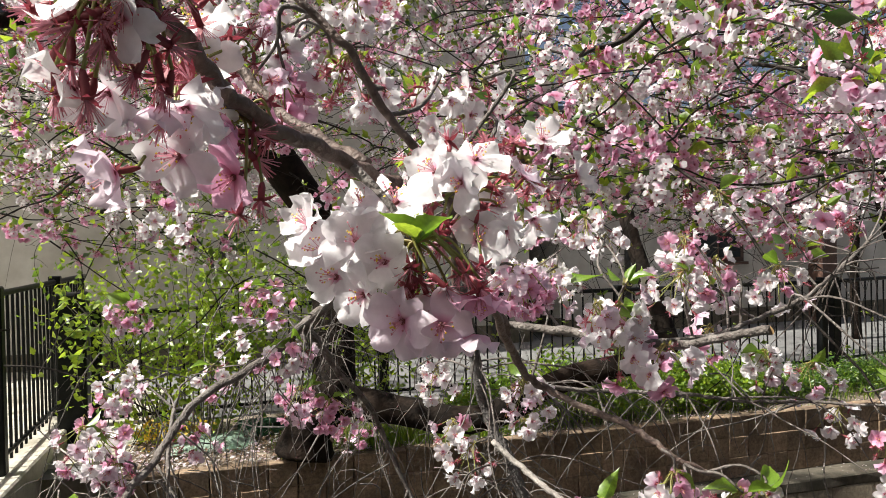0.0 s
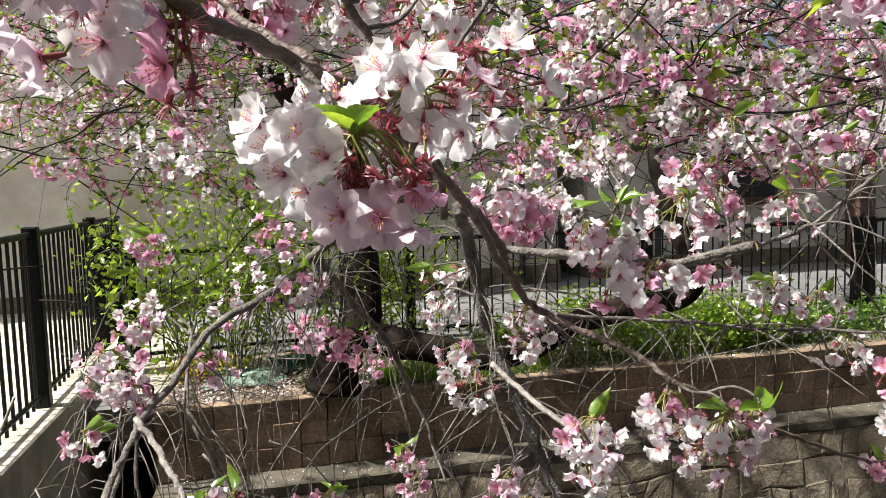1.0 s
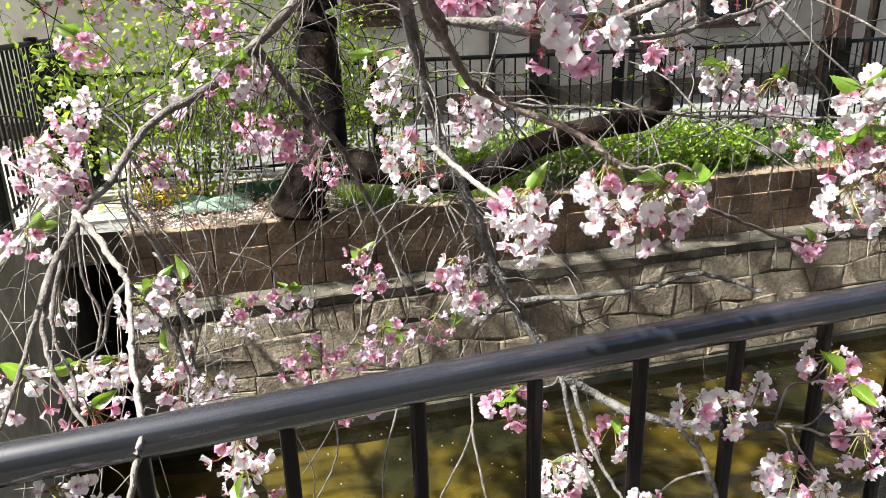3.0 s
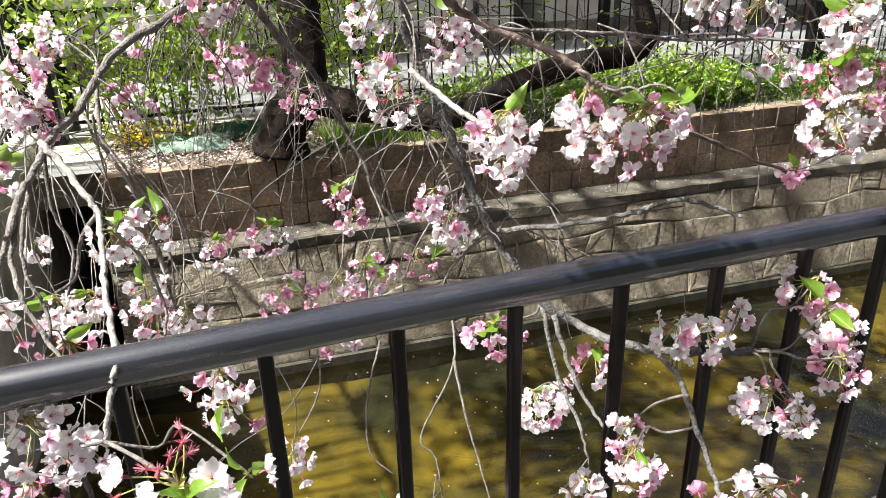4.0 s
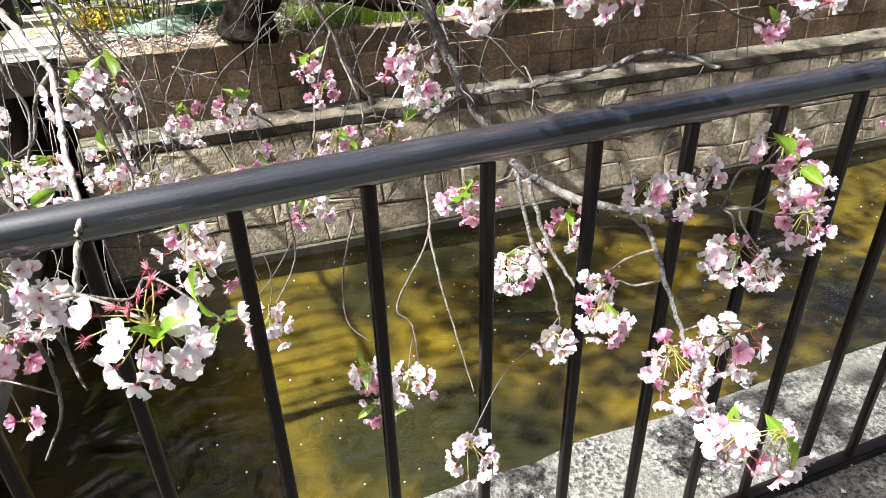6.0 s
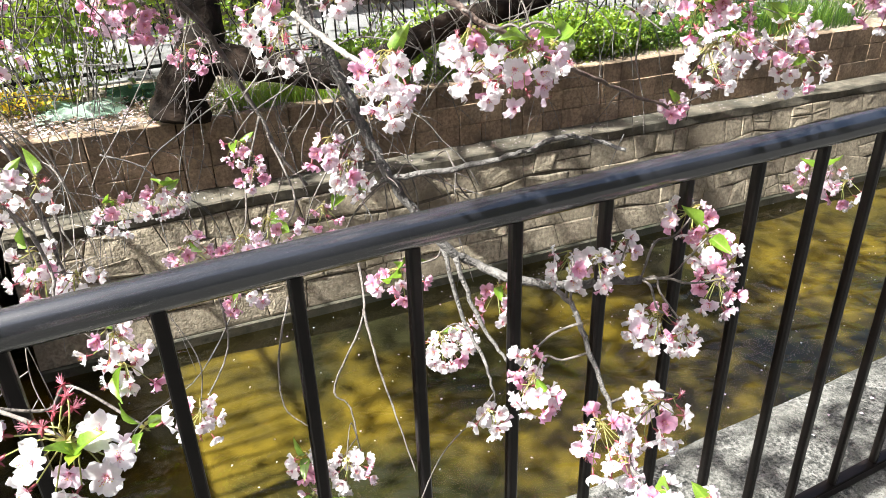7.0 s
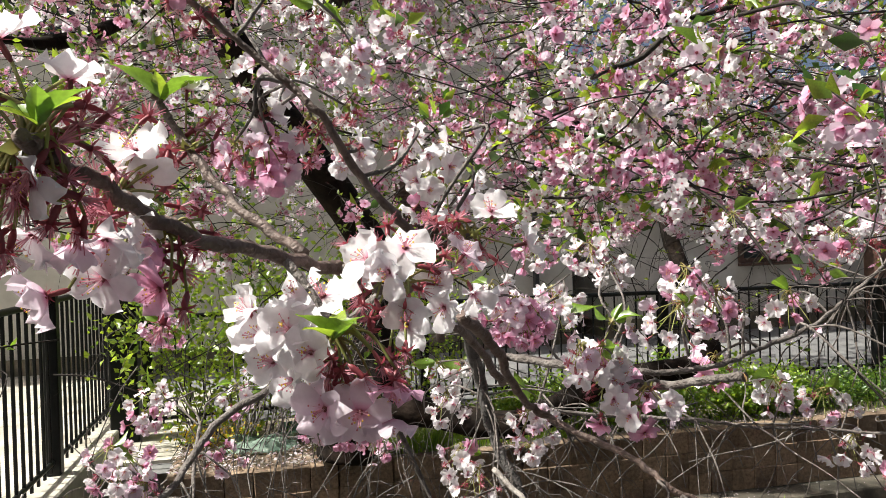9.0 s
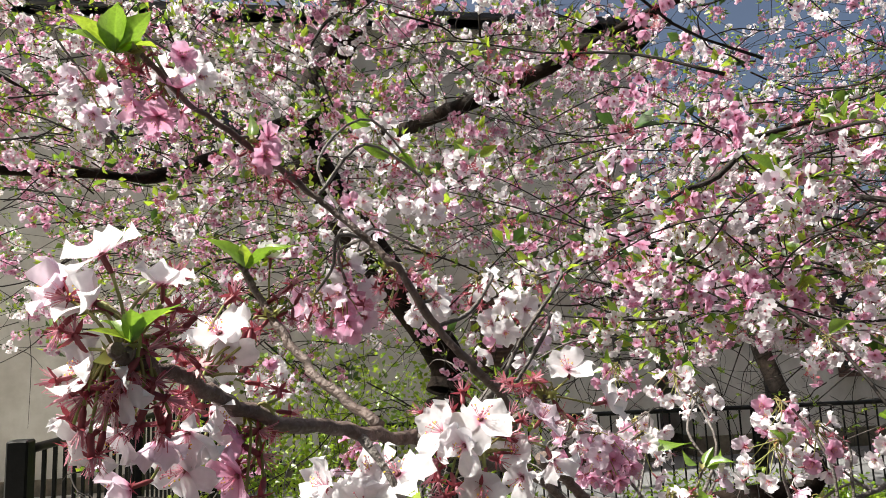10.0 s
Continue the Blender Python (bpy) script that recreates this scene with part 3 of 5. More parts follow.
limb_of("bleached", 0.004, 0.0035, (-0.064, 0.166, 1.325), (-0.043, 0.121, 1.301), (-0.026, 0.066, 1.282), (-0.008, 0.022, 1.273))
limb_of("cut", 0.0052, 0.0042, (-0.059, 0.128, 1.482), (-0.018, 0.049, 1.481), (0.008, -0.040, 1.474), (0.027, -0.096, 1.478), (0.040, -0.151, 1.493), (0.048, -0.206, 1.506))
limb_of("side", 0.0045, 0.0028, (-0.042, 0.133, 1.480), (0.045, 0.108, 1.466), (0.111, 0.085, 1.457), (0.163, 0.078, 1.454), (0.247, 0.081, 1.461), (0.340, 0.111, 1.475), (0.428, 0.128, 1.495), (0.505, 0.151, 1.525), (0.599, 0.168, 1.573))
limb_of("twig", 0.004, 0.002, (0.040, 0.298, 1.372), (0.147, 0.304, 1.347), (0.305, 0.247, 1.338), (0.379, 0.218, 1.326), (0.478, 0.160, 1.327), (0.580, 0.099, 1.322))
limb_of("left", 0.0115, 0.004, (-0.070, 0.541, 1.606), (-0.109, 0.552, 1.566), (-0.159, 0.561, 1.526), (-0.209, 0.588, 1.480), (-0.249, 0.620, 1.442), (-0.302, 0.620, 1.395), (-0.354, 0.617, 1.363), (-0.425, 0.611, 1.329), (-0.466, 0.592, 1.290), (-0.503, 0.539, 1.245), (-0.542, 0.444, 1.216), (-0.555, 0.373, 1.194), (-0.568, 0.301, 1.177), (-0.575, 0.235, 1.147))
limb_of("back", 0.0095, 0.004, (-0.248, 0.630, 1.442), (-0.189, 0.761, 1.367), (-0.134, 0.868, 1.293), (-0.058, 0.976, 1.206), (-0.006, 1.053, 1.116), (0.060, 1.050, 0.957), (0.096, 1.026, 0.848), (0.152, 1.011, 0.764))
limb_of("pale", 0.0052, 0.0032, (-0.548, 0.433, 1.220), (-0.519, 0.389, 1.193), (-0.491, 0.332, 1.164), (-0.478, 0.305, 1.141), (-0.470, 0.222, 1.119), (-0.467, 0.148, 1.097), (-0.455, 0.065, 1.085), (-0.449, -0.016, 1.083), (-0.457, -0.034, 1.056), (-0.466, -0.056, 1.021))
limb_of("twig", 0.004, 0.002, (-0.479, 0.693, 1.293), (-0.489, 0.637, 1.213), (-0.480, 0.575, 1.164), (-0.448, 0.512, 1.117), (-0.427, 0.437, 1.050), (-0.413, 0.367, 1.009), (-0.406, 0.344, 0.960))
limb_of("twig", 0.0035, 0.002, (-0.478, 0.306, 1.144), (-0.454, 0.297, 1.111), (-0.428, 0.282, 1.069), (-0.412, 0.255, 1.007), (-0.420, 0.237, 0.974))
limb_of("twig", 0.0035, 0.002, (-0.478, 0.306, 1.144), (-0.508, 0.309, 1.106), (-0.521, 0.299, 1.060), (-0.548, 0.287, 1.044))
limb_of("twig", 0.003, 0.002, (-0.498, 0.581, 1.198), (-0.442, 0.508, 1.104), (-0.422, 0.434, 1.041), (-0.410, 0.380, 0.990), (-0.423, 0.336, 0.948))
limb_of("twig", 0.004, 0.002, (-0.568, 0.301, 1.177), (-0.582, 0.229, 1.135), (-0.593, 0.153, 1.095), (-0.604, 0.102, 1.067), (-0.620, 0.064, 1.051))
limb_of("twig", 0.004, 0.002, (-0.569, 0.299, 1.170), (-0.572, 0.216, 1.123), (-0.556, 0.159, 1.085), (-0.527, 0.110, 1.045), (-0.503, 0.072, 1.010))
limb_of("twig", 0.0035, 0.002, (-0.553, 0.363, 1.196), (-0.573, 0.307, 1.134), (-0.572, 0.266, 1.084), (-0.551, 0.225, 1.033), (-0.564, 0.176, 0.990))
limb_of("twig", 0.003, 0.002, (-0.544, 0.422, 1.213), (-0.549, 0.397, 1.132), (-0.532, 0.379, 1.072), (-0.546, 0.351, 1.012))
limb_of("twig", 0.003, 0.0015, (0.060, 1.050, 0.957), (-0.013, 0.964, 0.822), (-0.050, 0.879, 0.739), (-0.135, 0.814, 0.694))
limb_of("twig", 0.003, 0.0015, (0.069, 1.034, 0.913), (0.080, 0.870, 0.783), (-0.000, 0.796, 0.708), (-0.001, 0.699, 0.639))
limb_of("twig", 0.003, 0.0012, (0.118, 0.542, 0.774), (0.084, 0.443, 0.684), (-0.016, 0.355, 0.602), (-0.000, 0.321, 0.566), (-0.006, 0.264, 0.499))
limb_of("twig", 0.003, 0.0012, (0.087, 0.448, 0.694), (0.072, 0.350, 0.635), (0.077, 0.277, 0.546), (0.073, 0.186, 0.480))
limb_of("twig", 0.0025, 0.0012, (-0.038, 0.552, 0.708), (-0.085, 0.502, 0.610), (-0.102, 0.443, 0.523), (-0.063, 0.402, 0.482))
limb_of("twig", 0.0025, 0.0012, (-0.179, 0.505, 0.789), (-0.186, 0.452, 0.693), (-0.240, 0.413, 0.627))
limb_of("twig", 0.0035, 0.0015, (-0.536, 0.011, 0.962), (-0.533, 0.019, 0.881), (-0.534, -0.013, 0.840), (-0.557, -0.046, 0.810))
limb_of("twig", 0.0035, 0.0015, (-0.507, -0.007, 0.959), (-0.487, -0.065, 0.907))
limb_of("near", 0.0046, 0.0028, (-0.090, 0.041, 1.466), (-0.150, -0.050, 1.526), (-0.208, -0.15, 1.565), (-0.265, -0.25, 1.592), (-0.315, -0.33, 1.617), (-0.353, -0.37, 1.628), (-0.385, -0.4, 1.637), (-0.408, -0.42, 1.647), (-0.42, -0.44, 1.657), (-0.431, -0.46, 1.665), (-0.438, -0.478, 1.669), (-0.438, -0.49, 1.672))
limb_of("near_side", 0.0024, 0.0016, (-0.265, -0.25, 1.592), (-0.258, -0.29, 1.618), (-0.234, -0.31, 1.636))
limb_of("near_side", 0.0045, 0.0022, (-0.187, -0.054, 1.535), (-0.211, -0.114, 1.611), (-0.234, -0.150, 1.642), (-0.257, -0.166, 1.661), (-0.284, -0.164, 1.695), (-0.312, -0.167, 1.738), (-0.348, -0.161, 1.774), (-0.384, -0.159, 1.805), (-0.429, -0.172, 1.840), (-0.474, -0.199, 1.869), (-0.510, -0.234, 1.904))
limb_of("near_side", 0.0032, 0.0022, (-0.34, -0.355, 1.629), (-0.366, -0.33, 1.649), (-0.388, -0.31, 1.673), (-0.403, -0.295, 1.695), (-0.417, -0.285, 1.718), (-0.423, -0.283, 1.729))
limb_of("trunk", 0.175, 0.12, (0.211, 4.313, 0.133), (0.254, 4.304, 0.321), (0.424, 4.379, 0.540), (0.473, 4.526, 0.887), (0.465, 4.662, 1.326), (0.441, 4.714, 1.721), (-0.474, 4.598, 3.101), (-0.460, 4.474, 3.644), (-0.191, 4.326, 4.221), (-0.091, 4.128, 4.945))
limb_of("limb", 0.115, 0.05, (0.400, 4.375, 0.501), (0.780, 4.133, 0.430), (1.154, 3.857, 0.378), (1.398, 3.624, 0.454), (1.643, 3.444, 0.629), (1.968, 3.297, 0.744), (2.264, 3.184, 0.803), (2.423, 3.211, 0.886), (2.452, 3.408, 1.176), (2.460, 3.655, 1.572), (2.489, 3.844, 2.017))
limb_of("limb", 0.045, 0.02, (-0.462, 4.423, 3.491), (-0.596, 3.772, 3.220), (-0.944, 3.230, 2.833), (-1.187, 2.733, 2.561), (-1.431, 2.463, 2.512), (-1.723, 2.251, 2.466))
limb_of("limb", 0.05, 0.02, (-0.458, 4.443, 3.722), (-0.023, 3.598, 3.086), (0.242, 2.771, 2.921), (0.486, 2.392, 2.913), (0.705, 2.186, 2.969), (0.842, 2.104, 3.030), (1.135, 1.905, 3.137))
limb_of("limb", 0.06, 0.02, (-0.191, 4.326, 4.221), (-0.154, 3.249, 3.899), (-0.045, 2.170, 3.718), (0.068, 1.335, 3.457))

# the cut end of the pruned branch shows fresh wood
cut = bmesh.new()
bmesh.ops.create_circle(cut, cap_ends=True, segments=10, radius=0.0046, matrix=TREE_IN @ facing((0.93, 0.1, 0.33), 0, 1.0, (0.048, -0.206, 1.506)))
part("cut_end", cut, cut_wood, tree, "fresh orange sawn branch end")

VIEW = Vector((-0.35, -0.73, 1.52))
bunch_count = [0]


def pick_tint(rng, pink):
    x = rng.random()
    if x < pink * 0.68:
        return 2
    return 1 if x < pink * 0.68 + 0.08 + 0.3 * pink else 0


def bunch(x, y, z, flowers, pink, leaves, spent, spread):
    """A hanging umbel: bud scales and stalks, with flowers, bare calyxes and young leaves at their ends."""
    bunch_count[0] += 1
    rng = random.Random(bunch_count[0] * 31)
    c = Vector((x, y, z))
    spent = round(spent * (1.5 if (c - VIEW).length < 0.41 else 1.2 if (c - VIEW).length < 0.7 else 1.0))
    flowers = round(flowers * (0.5 if (c - VIEW).length < 0.41 else 1.45 if (c - VIEW).length < 0.8 else 1.9))
    spread *= 0.85
    top = c + Vector((rng.uniform(-0.2, 0.2), rng.uniform(-0.2, 0.2), 0.55)) * spread
    body = Heap()
    wood = min(nodes_of_wood, key=lambda w: (w[0] - top).length)
    gap = (wood[0] - top).length
    if 0.004 < gap < 0.32:
        bow = Vector((rng.uniform(-1, 1), rng.uniform(-1, 1), rng.uniform(-0.2, 0.9))) * gap * 0.26
        kink = Vector((rng.uniform(-1, 1), rng.uniform(-1, 1), rng.uniform(-1, 1))) * gap * 0.10
        line, share = smooth_line([wood[0], wood[0].lerp(top, 0.3) + bow * 0.8 - kink, wood[0].lerp(top, 0.68) + bow + kink, top], 5)
        v, f = tube_data(line, [max(0.0011, min(wood[1] * 0.55, 0.0020)) * (1 - 0.3 * s) for s in share], 6, 0.35, bunch_count[0])
        body.add(v, f, TWIG, 0.5)
    for k in range(5):
        way = Vector((rng.uniform(-1, 1), rng.uniform(-1, 1), rng.uniform(-0.6, 0.8))).normalized()
        body.stamp(small_leaf(STALK, 0.007, 0.6), pointing(way, rng.uniform(0, 6), 1, top))
    kids = []

    def put(mesh_row, template_row, name, way, at_point, scale, tint=0, turn=facing):
        k = rng.randrange(len(template_row))
        m = turn(way, rng.uniform(0, 6.28), scale, at_point)
        kids.append((name, mesh_row[k], m))

    total = max(1, flowers + spent)
    for k in range(flowers + spent):
        # spread the heads evenly over a squashed ball
        h = 1 - 2 * (k + 0.5) / total
        a = k * 2.39996 + rng.uniform(-0.4, 0.4)
        ring = math.sqrt(max(0.0, 1 - h * h))
        way = Vector((math.cos(a) * ring, math.sin(a) * ring, h * 0.75 - 0.12))
        is_spent = rng.random() * total < spent
        reach = rng.uniform(0.55, 1.05) * (0.8 if is_spent else 1.0)
        head = c + way * spread * reach
        out = (way + Vector((rng.uniform(-0.5, 0.5), rng.uniform(-0.9, 0.1), rng.uniform(-0.6, 0.3)))).normalized()
        if is_spent:
            put(SPENT_MESH, SPENT, "calyx", out, head, rng.uniform(0.75, 1.05))
        else:
            tint = pick_tint(rng, pink)
            put(FLOWER_MESH[tint], FINE, "flower", out, head, rng.uniform(0.86, 1.04), tint)
        back = head - out * 0.008
        bend = (top + back) / 2 + Vector((0, 0, 0.12)) * spread - out * 0.25 * spread
        line, share = smooth_line([top, bend, back], 3)
        v, f = tube_data(line, [0.00065] * len(line), 4)
        body.add(v, f, STALK, [s for s in share for _ in range(4)])
    apart = (c - VIEW).length > 0.8
    for k in range(leaves):
        a = rng.uniform(0, 6.28)
        way = Vector((math.cos(a), math.sin(a) - 0.2, rng.uniform(-0.5, 0.9))).normalized()
        put(LEAF_MESH[:3], LEAVES[:3], "leaf", way, top + way * 0.006, rng.uniform(0.65, 1.1) * (1 if apart else 0.55), 0, pointing)
    holder = new("blossom_spur", body.mesh("blossom_spur"))
    holder.parent, holder.matrix_basis = tree, TREE_IN
    for name, me, m in kids:
        ob = new(name, me)
        ob.parent, ob.matrix_basis = holder, m


bunch(-0.592, 0.521, 1.281, 13, 0.4, 2, 1, 0.07)
bunch(-0.558, 0.499, 1.241, 7, 0.7, 0, 1, 0.05)
bunch(-0.593, 1.117, 1.436, 8, 0.9, 3, 2, 0.06)
bunch(-0.569, 0.748, 1.337, 6, 0.1, 1, 0, 0.06)
bunch(-0.584, 0.742, 1.302, 4, 0.8, 0, 0, 0.04)
bunch(-0.312, 0.674, 1.478, 8, 0.9, 2, 4, 0.07)
bunch(-0.279, 0.618, 1.389, 9, 0.55, 3, 1, 0.07)
bunch(-0.367, 0.830, 1.388, 3, 0, 0, 0, 0.05)
bunch(-0.408, 0.714, 1.341, 4, 0.4, 1, 0, 0.05)
bunch(-0.247, 0.705, 1.281, 9, 1, 3, 0, 0.06)
bunch(-0.190, 0.695, 1.256, 9, 0.95, 2, 1, 0.06)
bunch(-0.077, 1.064, 1.113, 6, 1, 0, 4, 0.07)
bunch(-0.445, 0.744, 1.218, 5, 0.9, 1, 2, 0.06)
bunch(-0.049, 0.353, 1.432, 2, 0, 0, 1, 0.02)
bunch(-0.076, 0.390, 1.418, 3, 0.1, 2, 1, 0.04)
bunch(-0.069, 0.394, 1.364, 4, 0, 0, 0, 0.045)
bunch(-0.074, 0.301, 1.298, 4, 0.05, 1, 2, 0.04)
bunch(-0.057, 0.269, 1.268, 4, 0.15, 0, 3, 0.05)
bunch(0.036, 0.265, 1.355, 8, 0.3, 1, 1, 0.055)
bunch(0.019, 0.243, 1.317, 2, 0.05, 0, 0, 0.02)
bunch(-0.018, 0.167, 1.528, 10, 0.75, 0, 0, 0.06)
bunch(0.048, 0.195, 1.527, 6, 0.1, 1, 0, 0.05)
bunch(-0.022, -0.080, 1.503, 4, 0.2, 3, 5, 0.04)
bunch(-0.019, -0.094, 1.477, 5, 0.35, 0, 8, 0.05)
bunch(0.008, -0.109, 1.466, 4, 0.7, 0, 2, 0.04)
bunch(0.161, 0.080, 1.518, 5, 0.1, 1, 2, 0.06)
bunch(0.291, 0.171, 1.430, 4, 0.5, 0, 1, 0.05)
bunch(0.443, 0.225, 1.372, 4, 0, 2, 2, 0.04)
bunch(0.530, 0.226, 1.349, 4, 0.4, 1, 2, 0.06)
bunch(0.528, 0.161, 1.289, 4, 0, 0, 1, 0.05)
bunch(0.506, 0.023, 1.360, 5, 0.05, 3, 1, 0.05)
bunch(0.530, 0.044, 1.208, 5, 0.05, 0, 2, 0.07)
bunch(0.526, 0.071, 1.275, 4, 0.6, 2, 4, 0.06)
bunch(0.292, 0.173, 1.515, 4, 0.1, 1, 2, 0.06)
bunch(0.437, 0.186, 1.512, 5, 0.4, 1, 3, 0.06)
bunch(-0.019, -0.027, 1.284, 6, 0.12, 2, 3, 0.042)
bunch(-0.024, -0.046, 1.255, 4, 0, 0, 0, 0.03)
bunch(0.099, 0.006, 1.290, 6, 0.6, 1, 2, 0.05)
bunch(0.137, -0.049, 1.272, 10, 0.5, 2, 5, 0.065)
bunch(0.104, -0.020, 1.258, 4, 0.3, 0, 1, 0.04)
bunch(0.192, -0.038, 1.274, 2, 0.1, 3, 1, 0.04)
bunch(0.511, 0.081, 1.136, 3, 0.85, 1, 0, 0.02)
bunch(-0.026, 0.913, 0.911, 6, 0.7, 2, 0, 0.06)
bunch(-0.009, 0.870, 0.864, 5, 0.9, 0, 0, 0.05)
bunch(-0.001, 0.275, 1.102, 5, 0.6, 0, 2, 0.045)
bunch(0.018, 0.252, 1.064, 6, 0.1, 0, 0, 0.045)
bunch(0.030, 0.299, 0.999, 0, 0, 3, 0, 0.03)
bunch(-0.015, 0.723, 0.781, 9, 0.85, 2, 0, 0.08)
bunch(-0.080, 0.733, 0.753, 6, 0.7, 0, 1, 0.06)
bunch(-0.196, 0.722, 0.766, 9, 0.75, 1, 2, 0.08)
bunch(-0.225, 0.750, 0.894, 9, 0.55, 3, 0, 0.06)
bunch(-0.317, 0.704, 0.901, 7, 0.1, 2, 0, 0.07)
bunch(-0.454, 0.348, 1.104, 1, 0.3, 5, 2, 0.04)
bunch(-0.464, 0.273, 1.109, 3, 0, 0, 0, 0.04)
bunch(-0.414, 0.396, 1.079, 2, 0.1, 1, 2, 0.04)
bunch(-0.563, 0.355, 0.980, 6, 0.2, 2, 2, 0.05)
bunch(-0.524, 0.362, 0.979, 5, 0.3, 1, 3, 0.05)
bunch(-0.613, 0.236, 1.040, 4, 0.2, 1, 1, 0.05)
bunch(-0.547, 0.267, 0.957, 6, 0.9, 1, 2, 0.05)
bunch(-0.436, 0.339, 0.954, 6, 0.45, 1, 5, 0.05)
bunch(-0.390, 0.289, 0.962, 4, 0, 0, 0, 0.04)
bunch(-0.436, 0.356, 0.989, 2, 0, 1, 0, 0.04)
bunch(0.135, 0.835, 0.742, 5, 0.85, 0, 1, 0.06)
bunch(-0.659, 0.742, 0.947, 3, 0, 0, 0, 0.04)
bunch(-0.658, 0.590, 1.140, 3, 0.6, 2, 1, 0.05)
bunch(0.086, 0.241, 0.861, 7, 0.95, 3, 0, 0.055)
bunch(0.126, 0.156, 0.761, 10, 0.1, 1, 0, 0.06)
bunch(0.164, 0.150, 0.782, 3, 0.1, 0, 0, 0.03)
bunch(0.229, 0.148, 0.834, 6, 0.65, 1, 0, 0.055)
bunch(0.242, -0.022, 0.970, 5, 0.4, 0, 1, 0.04)
bunch(0.270, -0.046, 0.971, 5, 0.2, 0, 1, 0.04)
bunch(0.355, -0.006, 0.966, 3, 0.3, 0, 1, 0.03)
bunch(0.109, -0.036, 0.760, 4, 0.05, 0, 0, 0.035)
bunch(0.135, -0.101, 0.840, 6, 0.5, 1, 3, 0.05)
bunch(0.152, -0.063, 0.861, 3, 0.2, 0, 0, 0.03)
bunch(0.145, -0.229, 0.853, 7, 0.45, 0, 2, 0.05)
bunch(0.213, -0.240, 0.873, 7, 0.15, 0, 1, 0.05)
bunch(0.154, -0.264, 0.831, 3, 0.2, 0, 0, 0.03)
bunch(0.259, -0.235, 0.873, 0, 0, 0, 3, 0.02)
bunch(0.146, -0.345, 0.841, 5, 0.55, 1, 4, 0.05)
bunch(0.166, -0.376, 0.852, 3, 0.3, 3, 3, 0.045)
bunch(0.358, -0.083, 0.866, 8, 0.15, 0, 0, 0.055)
bunch(0.467, -0.026, 0.994, 8, 0.75, 0, 0, 0.05)
bunch(0.473, -0.073, 0.959, 7, 0.65, 2, 0, 0.05)
bunch(0.448, -0.113, 0.913, 6, 0.45, 0, 0, 0.05)
bunch(0.385, -0.121, 0.858, 3, 0.4, 0, 0, 0.03)
bunch(-0.134, 0.143, 0.630, 6, 0.5, 2, 0, 0.04)
bunch(-0.070, 0.115, 0.619, 8, 0.1, 0, 0, 0.045)
bunch(-0.134, 0.104, 0.589, 3, 0.9, 2, 0, 0.03)
bunch(-0.035, -0.059, 0.610, 6, 0.05, 0, 0, 0.045)
bunch(-0.341, -0.149, 1.004, 1, 0.5, 3, 1, 0.03)
bunch(-0.533, -0.015, 1.016, 7, 0.05, 0, 1, 0.05)
bunch(-0.503, -0.022, 0.991, 4, 0.05, 0, 2, 0.04)
bunch(-0.572, 0.029, 0.912, 5, 0.8, 0, 0, 0.04)
bunch(-0.357, 0.141, 0.938, 5, 0.25, 1, 0, 0.045)
bunch(-0.351, 0.121, 0.904, 4, 0.1, 1, 0, 0.04)
bunch(-0.272, 0.191, 0.743, 6, 0.4, 0, 2, 0.045)
bunch(-0.139, 0.492, 0.774, 5, 0.75, 3, 0, 0.05)
bunch(-0.603, 0.096, 0.755, 2, 0.6, 0, 0, 0.02)
bunch(0.446, -0.031, 1.374, 1, 0, 3, 2, 0.03)
bunch(0.465, -0.050, 1.390, 5, 0, 1, 2, 0.045)
bunch(0.564, 0.047, 1.293, 6, 0.5, 1, 5, 0.06)
bunch(0.628, 0.071, 1.212, 7, 0.1, 0, 3, 0.06)
bunch(0.583, 0.079, 1.179, 4, 0, 0, 2, 0.04)
bunch(0.694, 0.030, 1.236, 6, 0.3, 4, 2, 0.06)
bunch(0.694, 0.011, 1.188, 5, 0.35, 1, 0, 0.05)
bunch(0.750, -0.014, 1.358, 8, 0.6, 3, 0, 0.06)
bunch(0.854, -0.011, 1.277, 6, 0.4, 0, 1, 0.06)
bunch(1.000, 0.150, 0.903, 8, 0.85, 2, 0, 0.07)
bunch(1.023, 0.098, 0.879, 4, 0.5, 0, 0, 0.05)
bunch(0.846, 0.033, 1.442, 6, 0.4, 1, 1, 0.06)
bunch(-0.044, 0.198, 1.551, 6, 0.35, 1, 0, 0.045)
bunch(-0.008, 0.184, 1.526, 9, 0.9, 0, 0, 0.05)
bunch(0.112, 0.352, 1.530, 8, 0.25, 0, 0, 0.05)
bunch(0.139, 0.264, 1.603, 6, 0.1, 1, 0, 0.045)
bunch(0.166, 0.251, 1.580, 3, 0, 0, 0, 0.03)
bunch(0.215, 0.129, 1.569, 5, 0.25, 0, 1, 0.04)
bunch(0.255, 0.113, 1.535, 6, 0.3, 0, 3, 0.05)
bunch(-0.001, -0.060, 1.528, 1, 0.4, 4, 1, 0.03)
bunch(-0.047, -0.084, 1.509, 4, 0.4, 0, 4, 0.035)
bunch(0.475, 0.373, 1.649, 5, 0.05, 1, 1, 0.05)
bunch(0.410, 0.708, 1.913, 12, 0.2, 1, 0, 0.08)
bunch(0.511, 0.685, 1.861, 7, 0.15, 0, 0, 0.07)
bunch(0.602, 0.619, 1.895, 6, 0.2, 1, 0, 0.07)
bunch(0.629, 0.432, 1.763, 9, 0.35, 1, 1, 0.08)
bunch(0.416, 0.198, 1.391, 3, 0, 0, 0, 0.03)
